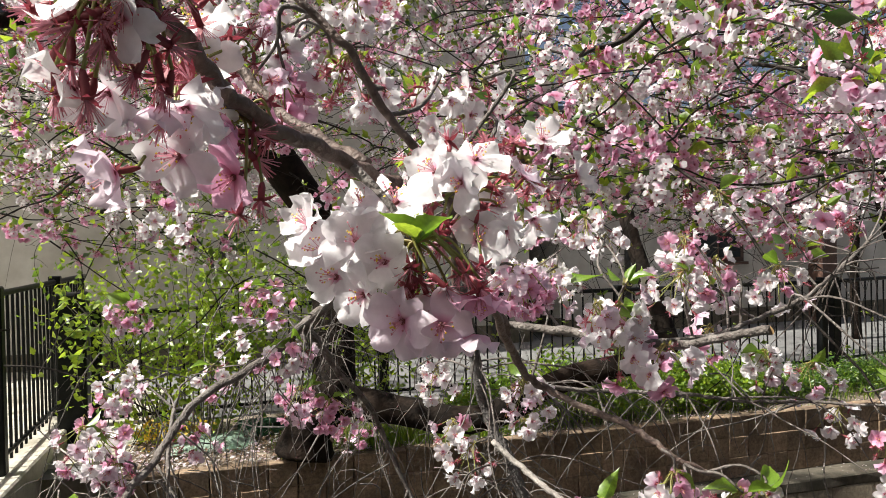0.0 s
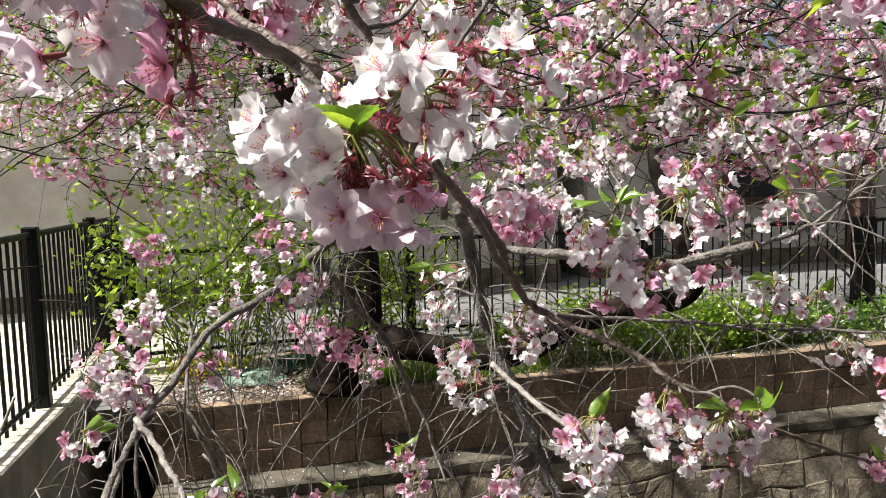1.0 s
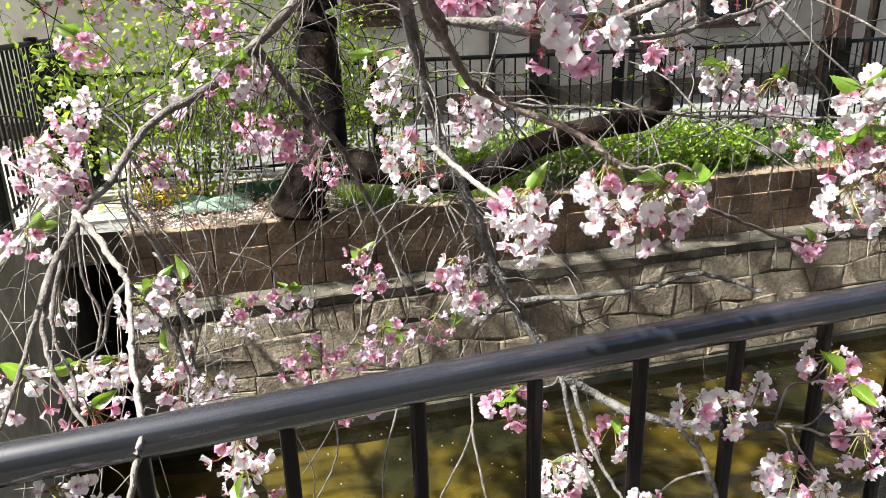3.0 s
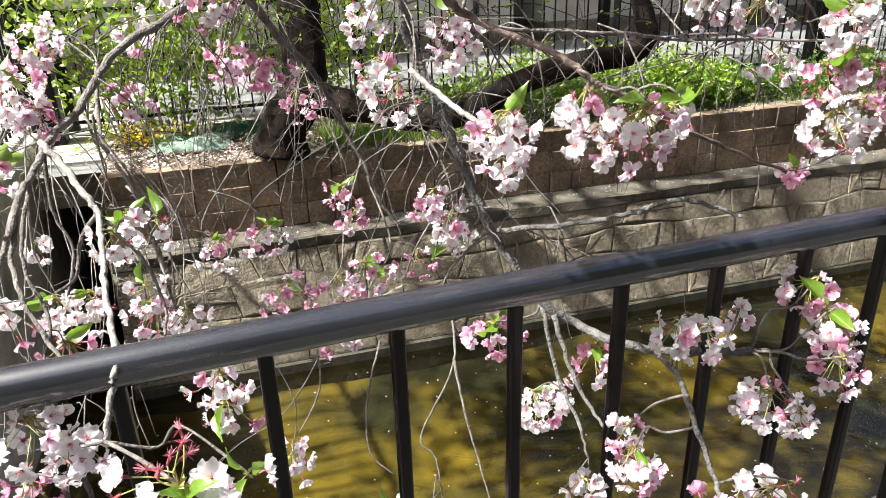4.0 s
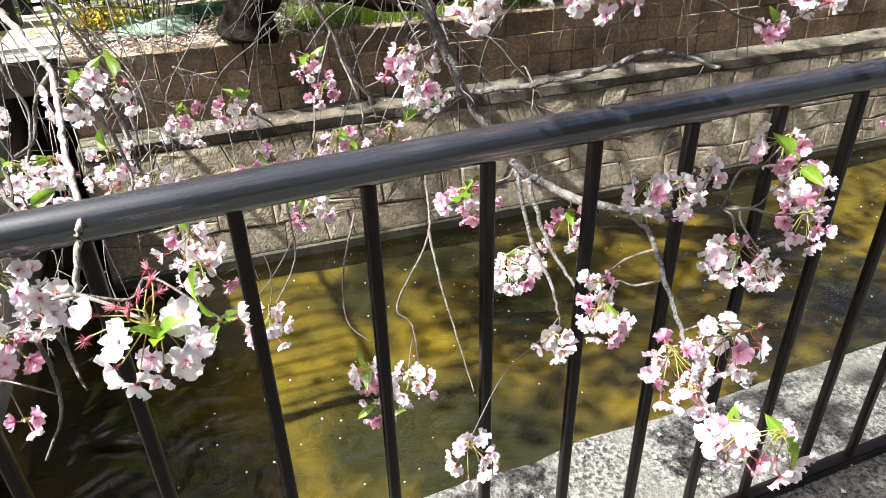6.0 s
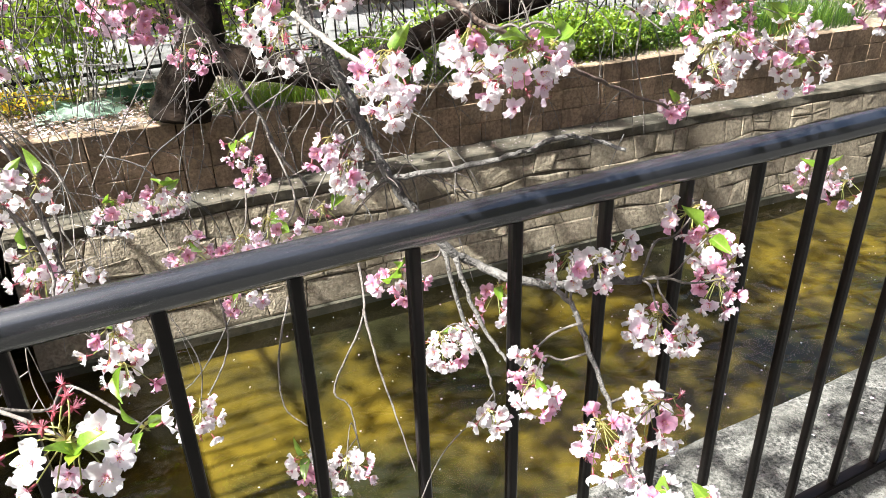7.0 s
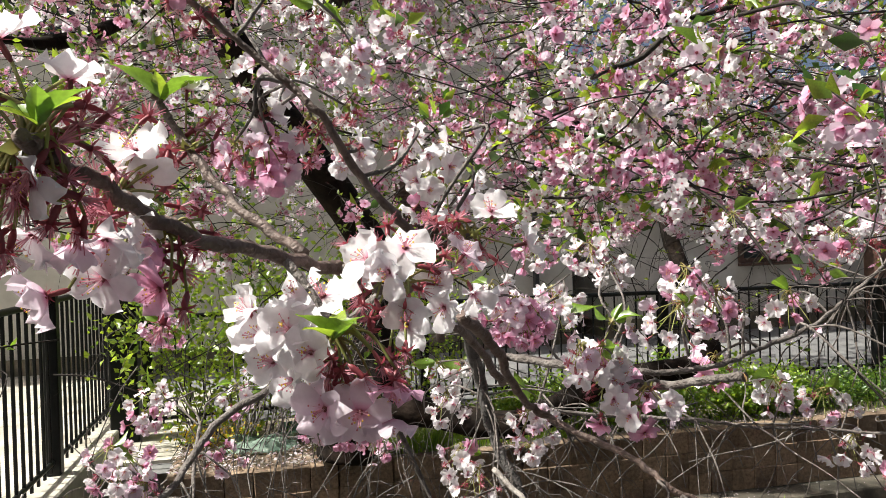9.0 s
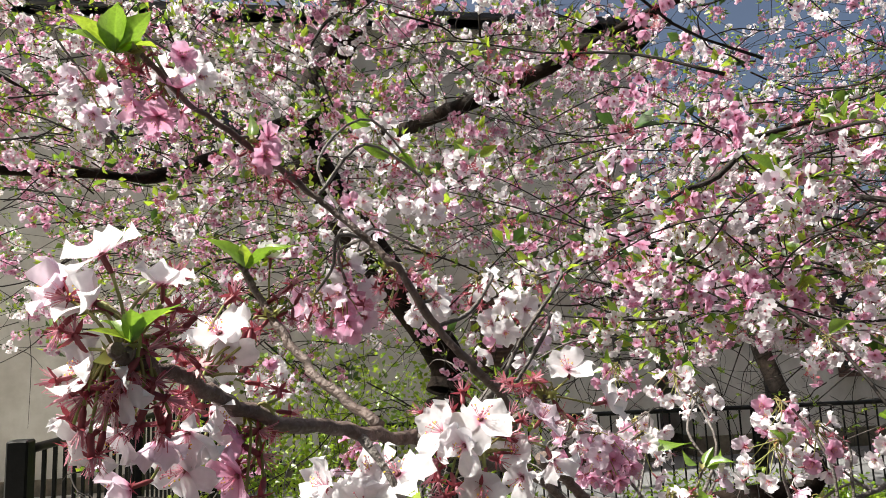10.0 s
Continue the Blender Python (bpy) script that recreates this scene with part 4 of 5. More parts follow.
bunch(-0.482, 0.593, 1.640, 8, 0.1, 1, 0, 0.07)
bunch(0.130, 0.454, 1.609, 6, 0.9, 1, 0, 0.06)
bunch(0.608, 0.263, 1.609, 6, 0.2, 1, 1, 0.06)
bunch(0.698, 0.166, 1.660, 6, 0.5, 2, 1, 0.06)
bunch(-0.354, -0.105, 1.749, 1, 0, 0, 1, 0.01)
bunch(-0.357, -0.099, 1.713, 6, 0.55, 0, 3, 0.04)
bunch(-0.309, -0.134, 1.724, 2, 0.2, 0, 6, 0.04)
bunch(-0.283, -0.125, 1.712, 2, 0.05, 0, 2, 0.02)
bunch(-0.228, -0.096, 1.724, 4, 0.1, 0, 2, 0.03)
bunch(-0.176, -0.110, 1.727, 2, 0, 0, 1, 0.02)
bunch(-0.189, -0.061, 1.694, 6, 0.15, 0, 2, 0.05)
bunch(-0.425, -0.170, 1.833, 3, 0.75, 1, 4, 0.028)
bunch(-0.398, -0.162, 1.813, 0, 0, 1, 4, 0.025)
bunch(-0.306, 0.141, 1.942, 5, 0.1, 2, 1, 0.05)
bunch(-0.247, 0.109, 1.855, 4, 0.05, 0, 1, 0.035)
bunch(-0.335, 0.170, 1.850, 6, 0.1, 0, 1, 0.05)
bunch(-0.298, 0.005, 1.874, 1, 0, 3, 1, 0.02)
bunch(-0.268, -0.023, 1.764, 0, 0, 0, 3, 0.02)
bunch(-0.317, -0.115, 1.737, 1, 0.05, 0, 1, 0.02)
bunch(-0.377, -0.139, 1.709, 1, 0.5, 0, 3, 0.025)
bunch(-0.488, -0.211, 1.862, 3, 0.9, 0, 3, 0.026)
bunch(-0.502, -0.225, 1.888, 0, 0, 3, 4, 0.02)
bunch(-0.502, -0.081, 1.941, 5, 0.1, 0, 1, 0.03)
bunch(-0.595, -0.043, 1.926, 4, 0.3, 1, 3, 0.04)


def spray(top, heads, stars, leaves):
    """A near spur whose flowers are set one by one: colour, place, the way they face and size; bare calyxes and leaves beside them."""
    bunch_count[0] += 1
    rng = random.Random(bunch_count[0] * 31)
    top = Vector(top)
    body, kids = Heap(), []
    wood = min(nodes_of_wood, key=lambda w: (w[0] - top).length)
    line, share = smooth_line([wood[0], (wood[0] + top) / 2 + Vector((0, 0, 0.003)), top], 4)
    v, f = tube_data(line, [0.0022 - 0.0005 * q for q in share], 7, 0.3, bunch_count[0])
    body.add(v, f, TWIG, 0.5)
    for _ in range(9):
        way = Vector((rng.uniform(-1, 1), rng.uniform(-1, 1), rng.uniform(-0.6, 0.8))).normalized()
        body.stamp(small_leaf(STALK, 0.009, 0.6), pointing(way, rng.uniform(0, 6), 1, top))

    def stalk(head, out):
        back = head - out * 0.008
        bend = (top + back) / 2 + Vector((0, 0, 0.004)) - out * 0.006
        line, share = smooth_line([top, bend, back], 4)
        v, f = tube_data(line, [0.0007] * len(line), 5)
        body.add(v, f, STALK, [q for q in share for _ in range(5)])

    for tint, at, out, size in heads:
        out = Vector(out).normalized()
        out = (out + SUN * (0.8 if out.y < -0.4 else 0.4)).normalized()  # they turn to the sun
        row = FLOWER_MESH[("white", "blush", "pink").index(tint)]
        # flowers that face the path stand wide open, hanging ones are half shut
        shape = rng.choice((0, 2, 8, 6) if out.y < -0.55 else (1, 3, 4, 9))
        kids.append(("flower", row[shape], facing(out, rng.uniform(0, 6.28), size, at)))
        stalk(Vector(at), out)
    more = [Vector(at) + Vector((rng.uniform(-1, 1), rng.uniform(-0.6, 1), rng.uniform(-1, 1))) * 0.011 for at in stars if top.z > 1.4]
    for at in list(stars) + more:
        out = (Vector(at) - top + Vector((rng.uniform(-1, 1), rng.uniform(-1, 0.4), rng.uniform(-1, 0.6))) * 0.02).normalized()
        kids.append(("calyx", rng.choice(SPENT_MESH), facing(out, rng.uniform(0, 6.28), rng.uniform(0.85, 1.1), at)))
        stalk(Vector(at), out)
    if leaves:
        at, count, size = leaves
        for k in range(count):
            a = 2 * math.pi * k / count + rng.uniform(-0.3, 0.3)
            way = Vector((math.cos(a) * 0.75, math.sin(a) * 0.6 - 0.1, rng.uniform(0.5, 1.1))).normalized()
            kids.append(("leaf", LEAF_MESH[3 if k % 2 else 0], pointing(way, rng.uniform(-0.6, 0.6), size * rng.uniform(0.75, 1.15), Vector(at) - Vector((0, 0, 0.008)))))
    holder = new("blossom_spur", body.mesh("blossom_spur"))
    holder.parent, holder.matrix_basis = tree, TREE_IN
    for name, me, m in kids:
        ob = new(name, me)
        ob.parent, ob.matrix_basis = holder, m

spray((-0.29, -0.36, 1.611), [
    ("white", (-0.288, -0.369, 1.631), (0.35, -1, 0.1), 1.12),
    ("white", (-0.308, -0.365, 1.625), (-0.6, -0.6, -0.2), 1.05),
    ("white", (-0.298, -0.375, 1.619), (-0.1, -0.5, -0.8), 0.95),
    ("white", (-0.259, -0.34, 1.595), (0, -0.4, -0.9), 1),
    ("white", (-0.238, -0.33, 1.602), (0.4, -0.3, -0.8), 1),
    ("white", (-0.264, -0.34, 1.61), (0.2, -0.8, -0.3), 0.8),
    ("white", (-0.29, -0.375, 1.59), (0.3, -0.9, -0.2), 1.05),
], [(-0.316, -0.34, 1.634), (-0.292, -0.34, 1.644), (-0.265, -0.34, 1.63), (-0.258, -0.34, 1.615), (-0.276, -0.35, 1.607), (-0.303, -0.37, 1.598), (-0.285, -0.37, 1.589), (-0.312, -0.37, 1.601), (-0.309, -0.375, 1.588), (-0.294, -0.39, 1.578)], None)
spray((-0.234, -0.31, 1.636), [
    ("white", (-0.214, -0.297, 1.653), (0.1, -1, 0.3), 1.05),
    ("white", (-0.189, -0.295, 1.631), (1, -0.3, -0.2), 1.05),
    ("blush", (-0.243, -0.33, 1.626), (0.9, -0.4, 0), 0.9),
], [(-0.257, -0.32, 1.645), (-0.239, -0.31, 1.648), (-0.212, -0.3, 1.62), (-0.248, -0.32, 1.64), (-0.225, -0.31, 1.628)], None)
spray((-0.329, -0.4, 1.59), [
    ("white", (-0.334, -0.385, 1.608), (-0.1, -0.9, 0.5), 1.2),
    ("white", (-0.346, -0.37, 1.607), (-0.5, -0.5, 0.6), 1.05),
    ("white", (-0.351, -0.375, 1.591), (-0.2, -1, 0.1), 1.1),
    ("white", (-0.364, -0.36, 1.586), (-0.7, -0.7, 0.1), 1.05),
    ("white", (-0.37, -0.355, 1.599), (-0.8, -0.3, 0.4), 1),
    ("white", (-0.359, -0.365, 1.574), (-0.5, -0.7, -0.4), 1.05),
    ("white", (-0.349, -0.38, 1.566), (-0.2, -0.5, -0.8), 1.05),
    ("white", (-0.341, -0.39, 1.581), (-0.2, -0.9, -0.4), 1),
    ("blush", (-0.336, -0.4, 1.555), (-0.2, -0.6, -0.7), 1.1),
    ("blush", (-0.32, -0.405, 1.553), (0.3, -0.6, -0.7), 1.05),
    ("pink", (-0.304, -0.41, 1.565), (0.1, -0.2, -1), 0.9),
    ("blush", (-0.306, -0.4, 1.547), (0.4, -0.2, -1), 0.9),
], [(-0.334, -0.4, 1.57), (-0.325, -0.4, 1.567), (-0.331, -0.395, 1.565), (-0.31, -0.41, 1.576), (-0.302, -0.4, 1.576), (-0.318, -0.405, 1.57)], ((-0.333, -0.415, 1.598), 5, 0.42))
spray((-0.44, -0.48, 1.67), [
    ("white", (-0.45, -0.47, 1.708), (-0.2, -0.6, 0.8), 0.95),
    ("white", (-0.452, -0.47, 1.69), (-0.7, -0.6, 0.2), 0.95),
    ("blush", (-0.466, -0.46, 1.697), (-1, -0.3, 0), 0.95),
    ("white", (-0.43, -0.46, 1.697), (0.3, -0.2, 0.9), 0.8),
    ("white", (-0.452, -0.47, 1.665), (-0.8, -0.5, -0.3), 0.9),
    ("white", (-0.44, -0.475, 1.658), (-0.1, -0.5, -0.8), 0.8),
    ("white", (-0.447, -0.45, 1.641), (-0.2, -0.3, -0.9), 0.9),
    ("white", (-0.456, -0.46, 1.64), (-0.4, -0.2, -0.9), 0.9),
    ("blush", (-0.433, -0.45, 1.637), (0.2, 0, -1), 0.8),
], [(-0.437, -0.475, 1.665), (-0.432, -0.475, 1.672), (-0.426, -0.47, 1.679), (-0.429, -0.44, 1.703), (-0.426, -0.46, 1.688), (-0.43, -0.47, 1.66), (-0.452, -0.47, 1.659), (-0.459, -0.47, 1.657), (-0.455, -0.47, 1.645), (-0.438, -0.46, 1.645), (-0.431, -0.455, 1.644), (-0.458, -0.47, 1.678), (-0.461, -0.47, 1.692), (-0.452, -0.46, 1.635), (-0.461, -0.46, 1.638), (-0.446, -0.47, 1.653), (-0.424, -0.46, 1.672), (-0.435, -0.465, 1.654)], ((-0.431, -0.5, 1.682), 5, 0.36))
spray((-0.425, -0.405, 1.659), [
    ("white", (-0.419, -0.39, 1.68), (0.1, -1, 0.2), 1.12),
    ("white", (-0.416, -0.385, 1.668), (0.5, -0.5, -0.6), 0.9),
    ("white", (-0.424, -0.44, 1.639), (0.2, -0.3, -0.9), 1),
    ("white", (-0.427, -0.43, 1.623), (0, -0.6, -0.8), 1),
    ("blush", (-0.448, -0.43, 1.617), (-0.3, -0.4, -0.8), 1),
    ("white", (-0.418, -0.42, 1.644), (0.8, -0.3, -0.5), 0.9),
], [(-0.409, -0.37, 1.68), (-0.408, -0.38, 1.664), (-0.424, -0.4, 1.666), (-0.415, -0.37, 1.7), (-0.422, -0.44, 1.648), (-0.432, -0.44, 1.633), (-0.429, -0.43, 1.654)], None)
spray((-0.404, -0.41, 1.642), [
    ("pink", (-0.405, -0.412, 1.633), (-0.3, -0.4, -0.8), 0.8),
    ("pink", (-0.407, -0.415, 1.617), (0, -0.4, -0.9), 1),
], [(-0.399, -0.41, 1.635), (-0.399, -0.41, 1.625), (-0.386, -0.39, 1.641), (-0.406, -0.42, 1.602)], None)
spray((-0.403, -0.295, 1.693), [
    ("white", (-0.404, -0.28, 1.732), (0.6, -0.4, 0.6), 0.8),
], [(-0.4, -0.29, 1.706), (-0.385, -0.285, 1.708), (-0.39, -0.29, 1.692), (-0.409, -0.3, 1.686)], ((-0.42, -0.283, 1.732), 4, 0.62))
spray((-0.388, -0.235, 1.089), [
    ("white", (-0.364, -0.235, 1.088), (0.3, -1, 0.3), 1.05),
    ("white", (-0.428, -0.225, 1.102), (-0.6, -0.5, 0.3), 1),
    ("white", (-0.411, -0.25, 1.089), (-0.3, -1, 0), 1.1),
    ("white", (-0.423, -0.24, 1.057), (-0.3, -0.6, -0.6), 1),
    ("white", (-0.369, -0.24, 1.047), (0.4, -0.8, -0.4), 1.05),
    ("white", (-0.392, -0.25, 1.047), (0, -0.5, -0.8), 1),
    ("white", (-0.359, -0.22, 1.045), (0.7, -0.6, 0), 0.95),
    ("white", (-0.412, -0.23, 1.029), (-0.1, -0.3, -0.9), 0.9),
    ("blush", (-0.397, -0.21, 1.038), (0.1, -0.6, -0.6), 0.9),
], [(-0.38, -0.23, 1.124), (-0.401, -0.23, 1.103), (-0.392, -0.22, 1.107), (-0.379, -0.22, 1.105), (-0.411, -0.22, 1.1), (-0.443, -0.2, 1.063), (-0.382, -0.21, 1.122)], ((-0.384, -0.245, 1.087), 4, 0.55))
spray((-0.503, -0.24, 1.888), [], [(-0.512, -0.235, 1.881)], ((-0.513, -0.245, 1.894), 5, 0.8))


# ---- the crown behind: twigs laden with blossom ----
def crown(seed, count, low, high, leafy, pink, label, heads=COARSE, bare=0.2):
    rng = random.Random(seed)
    wood, bloom = Heap(), Heap()
    simple_leaf = [small_leaf(SPRING, 0.034, 0.55), small_leaf(LIME, 0.032, 0.55), small_leaf(LIME, 0.03, 0.5), small_leaf(DEEP, 0.034, 0.55)]
    for _ in range(count):
        start = Vector([rng.uniform(a, b) for a, b in zip(low, high)])
        a = rng.uniform(0, 6.28)
        length = rng.uniform(0.35, 0.95)
        way = Vector((math.cos(a), math.sin(a), rng.uniform(-0.25, 0.45))).normalized()
        pts = [start]
        for k in range(1, 5):
            way = (way + Vector((rng.uniform(-0.55, 0.55), rng.uniform(-0.55, 0.55), rng.uniform(-0.5, 0.3)))).normalized()
            pts.append(pts[-1] + way * length / 4)
        line, share = smooth_line(pts, 3)
        r = rng.uniform(0.0015, 0.0042) if rng.random() < 0.94 else rng.uniform(0.005, 0.009)
        v, f = tube_data(line, [r * (1 - 0.7 * s) for s in share], 4, 0.2, seed)
        wood.add(v, f, DARK, 0.5)
        mood = rng.gauss(pink, 0.25)
        for k in range(rng.randint(2, 4)):
            rosy = min(1.0, max(0.0, mood + rng.choice((-0.7, -0.5, -0.3, 0.0, 0.6, 0.9))))
            shed = rng.random() < 0.30 + 0.1 * pink
            i = rng.randrange(2, len(line))
            c = line[i] + Vector((rng.uniform(-0.04, 0.04), rng.uniform(-0.04, 0.04), rng.uniform(-0.06, 0.01)))
            if c.z < low[2] - 0.12:
                continue
            if rng.random() < leafy:
                for _ in range(rng.randint(4, 10)):
                    w = Vector((rng.uniform(-1, 1), rng.uniform(-1, 1), rng.uniform(-0.5, 1))).normalized()
                    bloom.stamp(rng.choice(simple_leaf), pointing(w, rng.uniform(0, 6), rng.uniform(0.8, 1.5), c + w * 0.02))
            if rng.random() < bare:
                continue
            spread = rng.uniform(0.022, 0.042)
            for _ in range(rng.randint(2, 5) if shed else rng.randint(9, 20)):
                w = Vector((rng.uniform(-1, 1), rng.uniform(-1, 1), rng.uniform(-1, 0.6))).normalized()
                out = (w + Vector((rng.uniform(-0.5, 0.5), rng.uniform(-0.8, 0.3), -0.2))).normalized()
                tint = 2 if shed else pick_tint(rng, rosy)
                bloom.stamp(rng.choice(heads), facing(out, rng.uniform(0, 6), rng.uniform(0.80, 1.0) * (1.35 if heads is FAR else 1.0), c + w * spread), TINTS[tint] if tint else None)
            for _ in range(rng.randint(9, 16) if shed else rng.randint(0, 3)):
                w = Vector((rng.uniform(-1, 1), rng.uniform(-1, 1), rng.uniform(-1, 1))).normalized()
                bloom.stamp(rng.choice(SPENT_FAR), facing(w, 0, 1.1, c + w * spread * 0.6))
    for heap, what in ((wood, "twig_mass"), (bloom, "blossoms")):
        ob = new(what, heap.mesh(what))
        ob.parent, ob.matrix_basis = tree, TREE_IN
        tagged(ob, label if what == "blossoms" else "thin bare grey twigs of the crown", kind="stuff")


crown(101, 190, (0.3, 0.9, 1.68), (2.4, 2.2, 2.5), 0.6, 0.55, "dense pink and white blossom in the crown")
crown(110, 92, (0.3, 0.42, 1.66), (1.5, 1.15, 2.3), 0.7, 0.55, "pink and white blossom in the crown")
crown(102, 280, (0.6, 2.0, 1.66), (4.6, 3.4, 3.3), 0.6, 0.55, "dense pink and white blossom in the crown")
crown(103, 230, (-2.0, 1.5, 2.0), (0.7, 3.2, 3.4), 0.65, 0.3, "blossom and young leaves in the crown")
crown(104, 430, (-3.2, 5.3, 1.9), (2.0, 7.2, 5.4), 0.95, 0.5, "blossom and young leaves high in the crown", FAR, 0.22)
crown(105, 520, (1.5, 5.0, 1.75), (7.0, 7.0, 4.8), 0.95, 0.6, "blossom and young leaves high in the crown", FAR, 0.22)
crown(111, 320, (-1.6, 1.6, 2.7), (4.5, 4.0, 4.4), 0.6, 0.4, "blossom high over the canal", FAR)
# mostly above the view, added to shade the blossom and bank below
crown(107, 300, (-1.5, 1.4, 4.2), (6.5, 6.5, 6.0), 0.9, 0.25, "blossom and leaves added at the crown top, mostly unseen, for shade", FAR, 0.22)
crown(108, 300, (-4.0, 5.6, 2.4), (8.0, 8.0, 5.4), 1.0, 0.5, "blossom and leaves at the back of the crown", FAR, 0.35)
crown(109, 46, (-1.3, 1.8, 1.6), (-0.3, 3.8, 2.1), 0.9, 0.4, "young leaves and thin blossom low in the crown")
# added in the sun's path so that the trunk stands in shade
crown(112, 110, (-2.0, 4.2, 2.0), (-0.3, 4.95, 3.4), 0.8, 0.4, "blossom and young leaves added over the trunk to shade it", FAR, 0.3)
crown(113, 120, (-2.6, 2.4, 1.95), (-0.5, 4.0, 3.3), 0.9, 0.3, "blossom and young leaves over the drain", COARSE, 0.3)
crown(114, 130, (-2.4, 2.2, 2.6), (0.0, 3.6, 3.7), 0.7, 0.35, "white and pink blossom high over the canal", FAR, 0.2)
crown(106, 160, (3.2, 1.4, 1.8), (7.0, 3.4, 3.8), 0.5, 0.25, "pale blossom at the crown's edge", FAR)


def fine_twigs(seed, count):
    """Thin side shoots, bent and drooping, all along the branches."""
    rng = random.Random(seed)
    h = Heap()
    spots = [w for w in nodes_of_wood if w[1] < 0.02 and (w[0] - VIEW).length > 1.0 and w[0].y > 0.15 and w[0].z > 1.05 and w[0].x > -0.4]
    for _ in range(count):
        c, r = rng.choice(spots)
        a, length = rng.uniform(0, 6.28), rng.uniform(0.05, 0.26)
        way = Vector((math.cos(a) * 0.6, math.sin(a) * 0.5, rng.uniform(-1.0, 0.5))).normalized()
        pts = [c]
        for _ in range(4):
            way = (way + Vector((rng.uniform(-0.4, 0.4), rng.uniform(-0.4, 0.4), rng.uniform(-0.55, 0.12)))).normalized()
            pts.append(pts[-1] + way * length / 4)
        line, share = smooth_line(pts, 3)
        r0 = rng.uniform(0.0008, 0.0018)
        v, f = tube_data(line, [r0 * (1 - 0.5 * s) for s in share], 5, 0.3, seed)
        h.add(v, f, TWIG, 0.5)
    ob = new("twig_mass", h.mesh("twig_mass"))
    ob.parent, ob.matrix_basis = tree, TREE_IN
    tagged(ob, "thin bare grey shoots along the branches", kind="stuff")


def shoots(seed, count, low, high, length, droop, thick, mat, label, sprigs=0.0):
    """Long thin shoots between two corners of space: tangled where droop is small, hanging where it is large."""
    rng = random.Random(seed)
    h = Heap()
    tips = [small_leaf(SPRING, 0.032, 0.5), small_leaf(LIME, 0.028, 0.5)]
    for _ in range(count):
        start = Vector([rng.uniform(a, b) for a, b in zip(low, high)])
        a, far_reach = rng.uniform(0, 6.28), rng.uniform(*length)
        way = Vector((math.cos(a), math.sin(a), rng.uniform(-0.3, 0.5) - droop)).normalized()
        pts = [start]
        for _ in range(6):
            way = (way + Vector((rng.uniform(-0.5, 0.5), rng.uniform(-0.5, 0.5), rng.uniform(-0.45, 0.3) - droop * 0.6))).normalized()
            pts.append(pts[-1] + way * far_reach / 6)
        line, share = smooth_line(pts, 3)
        r = rng.uniform(*thick)
        v, f = tube_data(line, [r * (1 - 0.6 * s) for s in share], 5, 0.35, seed + len(h.f))
        h.add(v, f, mat, 0.5)
        for k in range(2, len(line) - 1, 2):
            if rng.random() < 0.5:
                side = Vector((rng.uniform(-1, 1), rng.uniform(-1, 1), rng.uniform(-0.8, 0.5))).normalized() * rng.uniform(0.02, 0.11)
                v, f = tube_data([line[k], line[k] + side * 0.5 + Vector((0, 0, 0.005)), line[k] + side + Vector((0, 0, -0.01))], [r * 0.45, r * 0.4, r * 0.3], 4)
                h.add(v, f, mat, 0.5)
            if rng.random() < sprigs:
                for _ in range(rng.randint(2, 5)):
                    w = Vector((rng.uniform(-1, 1), rng.uniform(-1, 1), rng.uniform(-0.4, 1))).normalized()
                    h.stamp(rng.choice(tips), pointing(w, rng.uniform(0, 6), rng.uniform(0.7, 1.3), line[k]))
    ob = new("twig_mass", h.mesh("twig_mass"))
    ob.parent, ob.matrix_basis = tree, TREE_IN
    tagged(ob, label, kind="stuff")


fine_twigs(111, 240)
shoots(121, 110, (0.4, 2.2, 1.0), (3.6, 4.2, 2.0), (0.4, 1.0), 0.1, (0.0015, 0.0045), DARK, "tangled dark shoots around the low limb", 0.12)
shoots(122, 58, (-1.1, 1.8, 1.1), (0.6, 4.2, 2.1), (0.4, 1.0), 0.15, (0.0015, 0.0045), DARK, "tangled dark shoots beside the trunk", 0.25)
shoots(123, 20, (-0.75, 0.5, 1.15), (0.3, 2.2, 1.5), (0.35, 0.8), 0.7, (0.0010, 0.0022), TWIG, "thin bare shoots hanging over the water")
shoots(124, 22, (0.1, 0.9, 0.9), (1.4, 2.4, 1.35), (0.3, 0.7), 0.7, (0.0010, 0.0020), TWIG, "thin bare shoots hanging over the water")
shoots(125, 24, (-0.75, 0.35, 1.0), (-0.45, 1.0, 1.3), (0.35, 0.6), 0.9, (0.0012, 0.0024), PALE, "pale weeping shoots over the wing wall")

shoots(126, 28, (-0.7, 1.0, 0.6), (0.5, 2.6, 1.15), (0.3, 0.75), 0.35, (0.0014, 0.0030), GREY, "thin bare grey shoots in front of the wall")
shoots(127, 34, (0.5, 1.4, 0.5), (2.6, 3.4, 1.15), (0.3, 0.8), 0.35, (0.0016, 0.0036), GREY, "thin bare grey shoots in front of the wall")


# ---- greenery on the far bank ----
def in_bank(x, y, z):
    return BANK @ Vector((x, y, z))


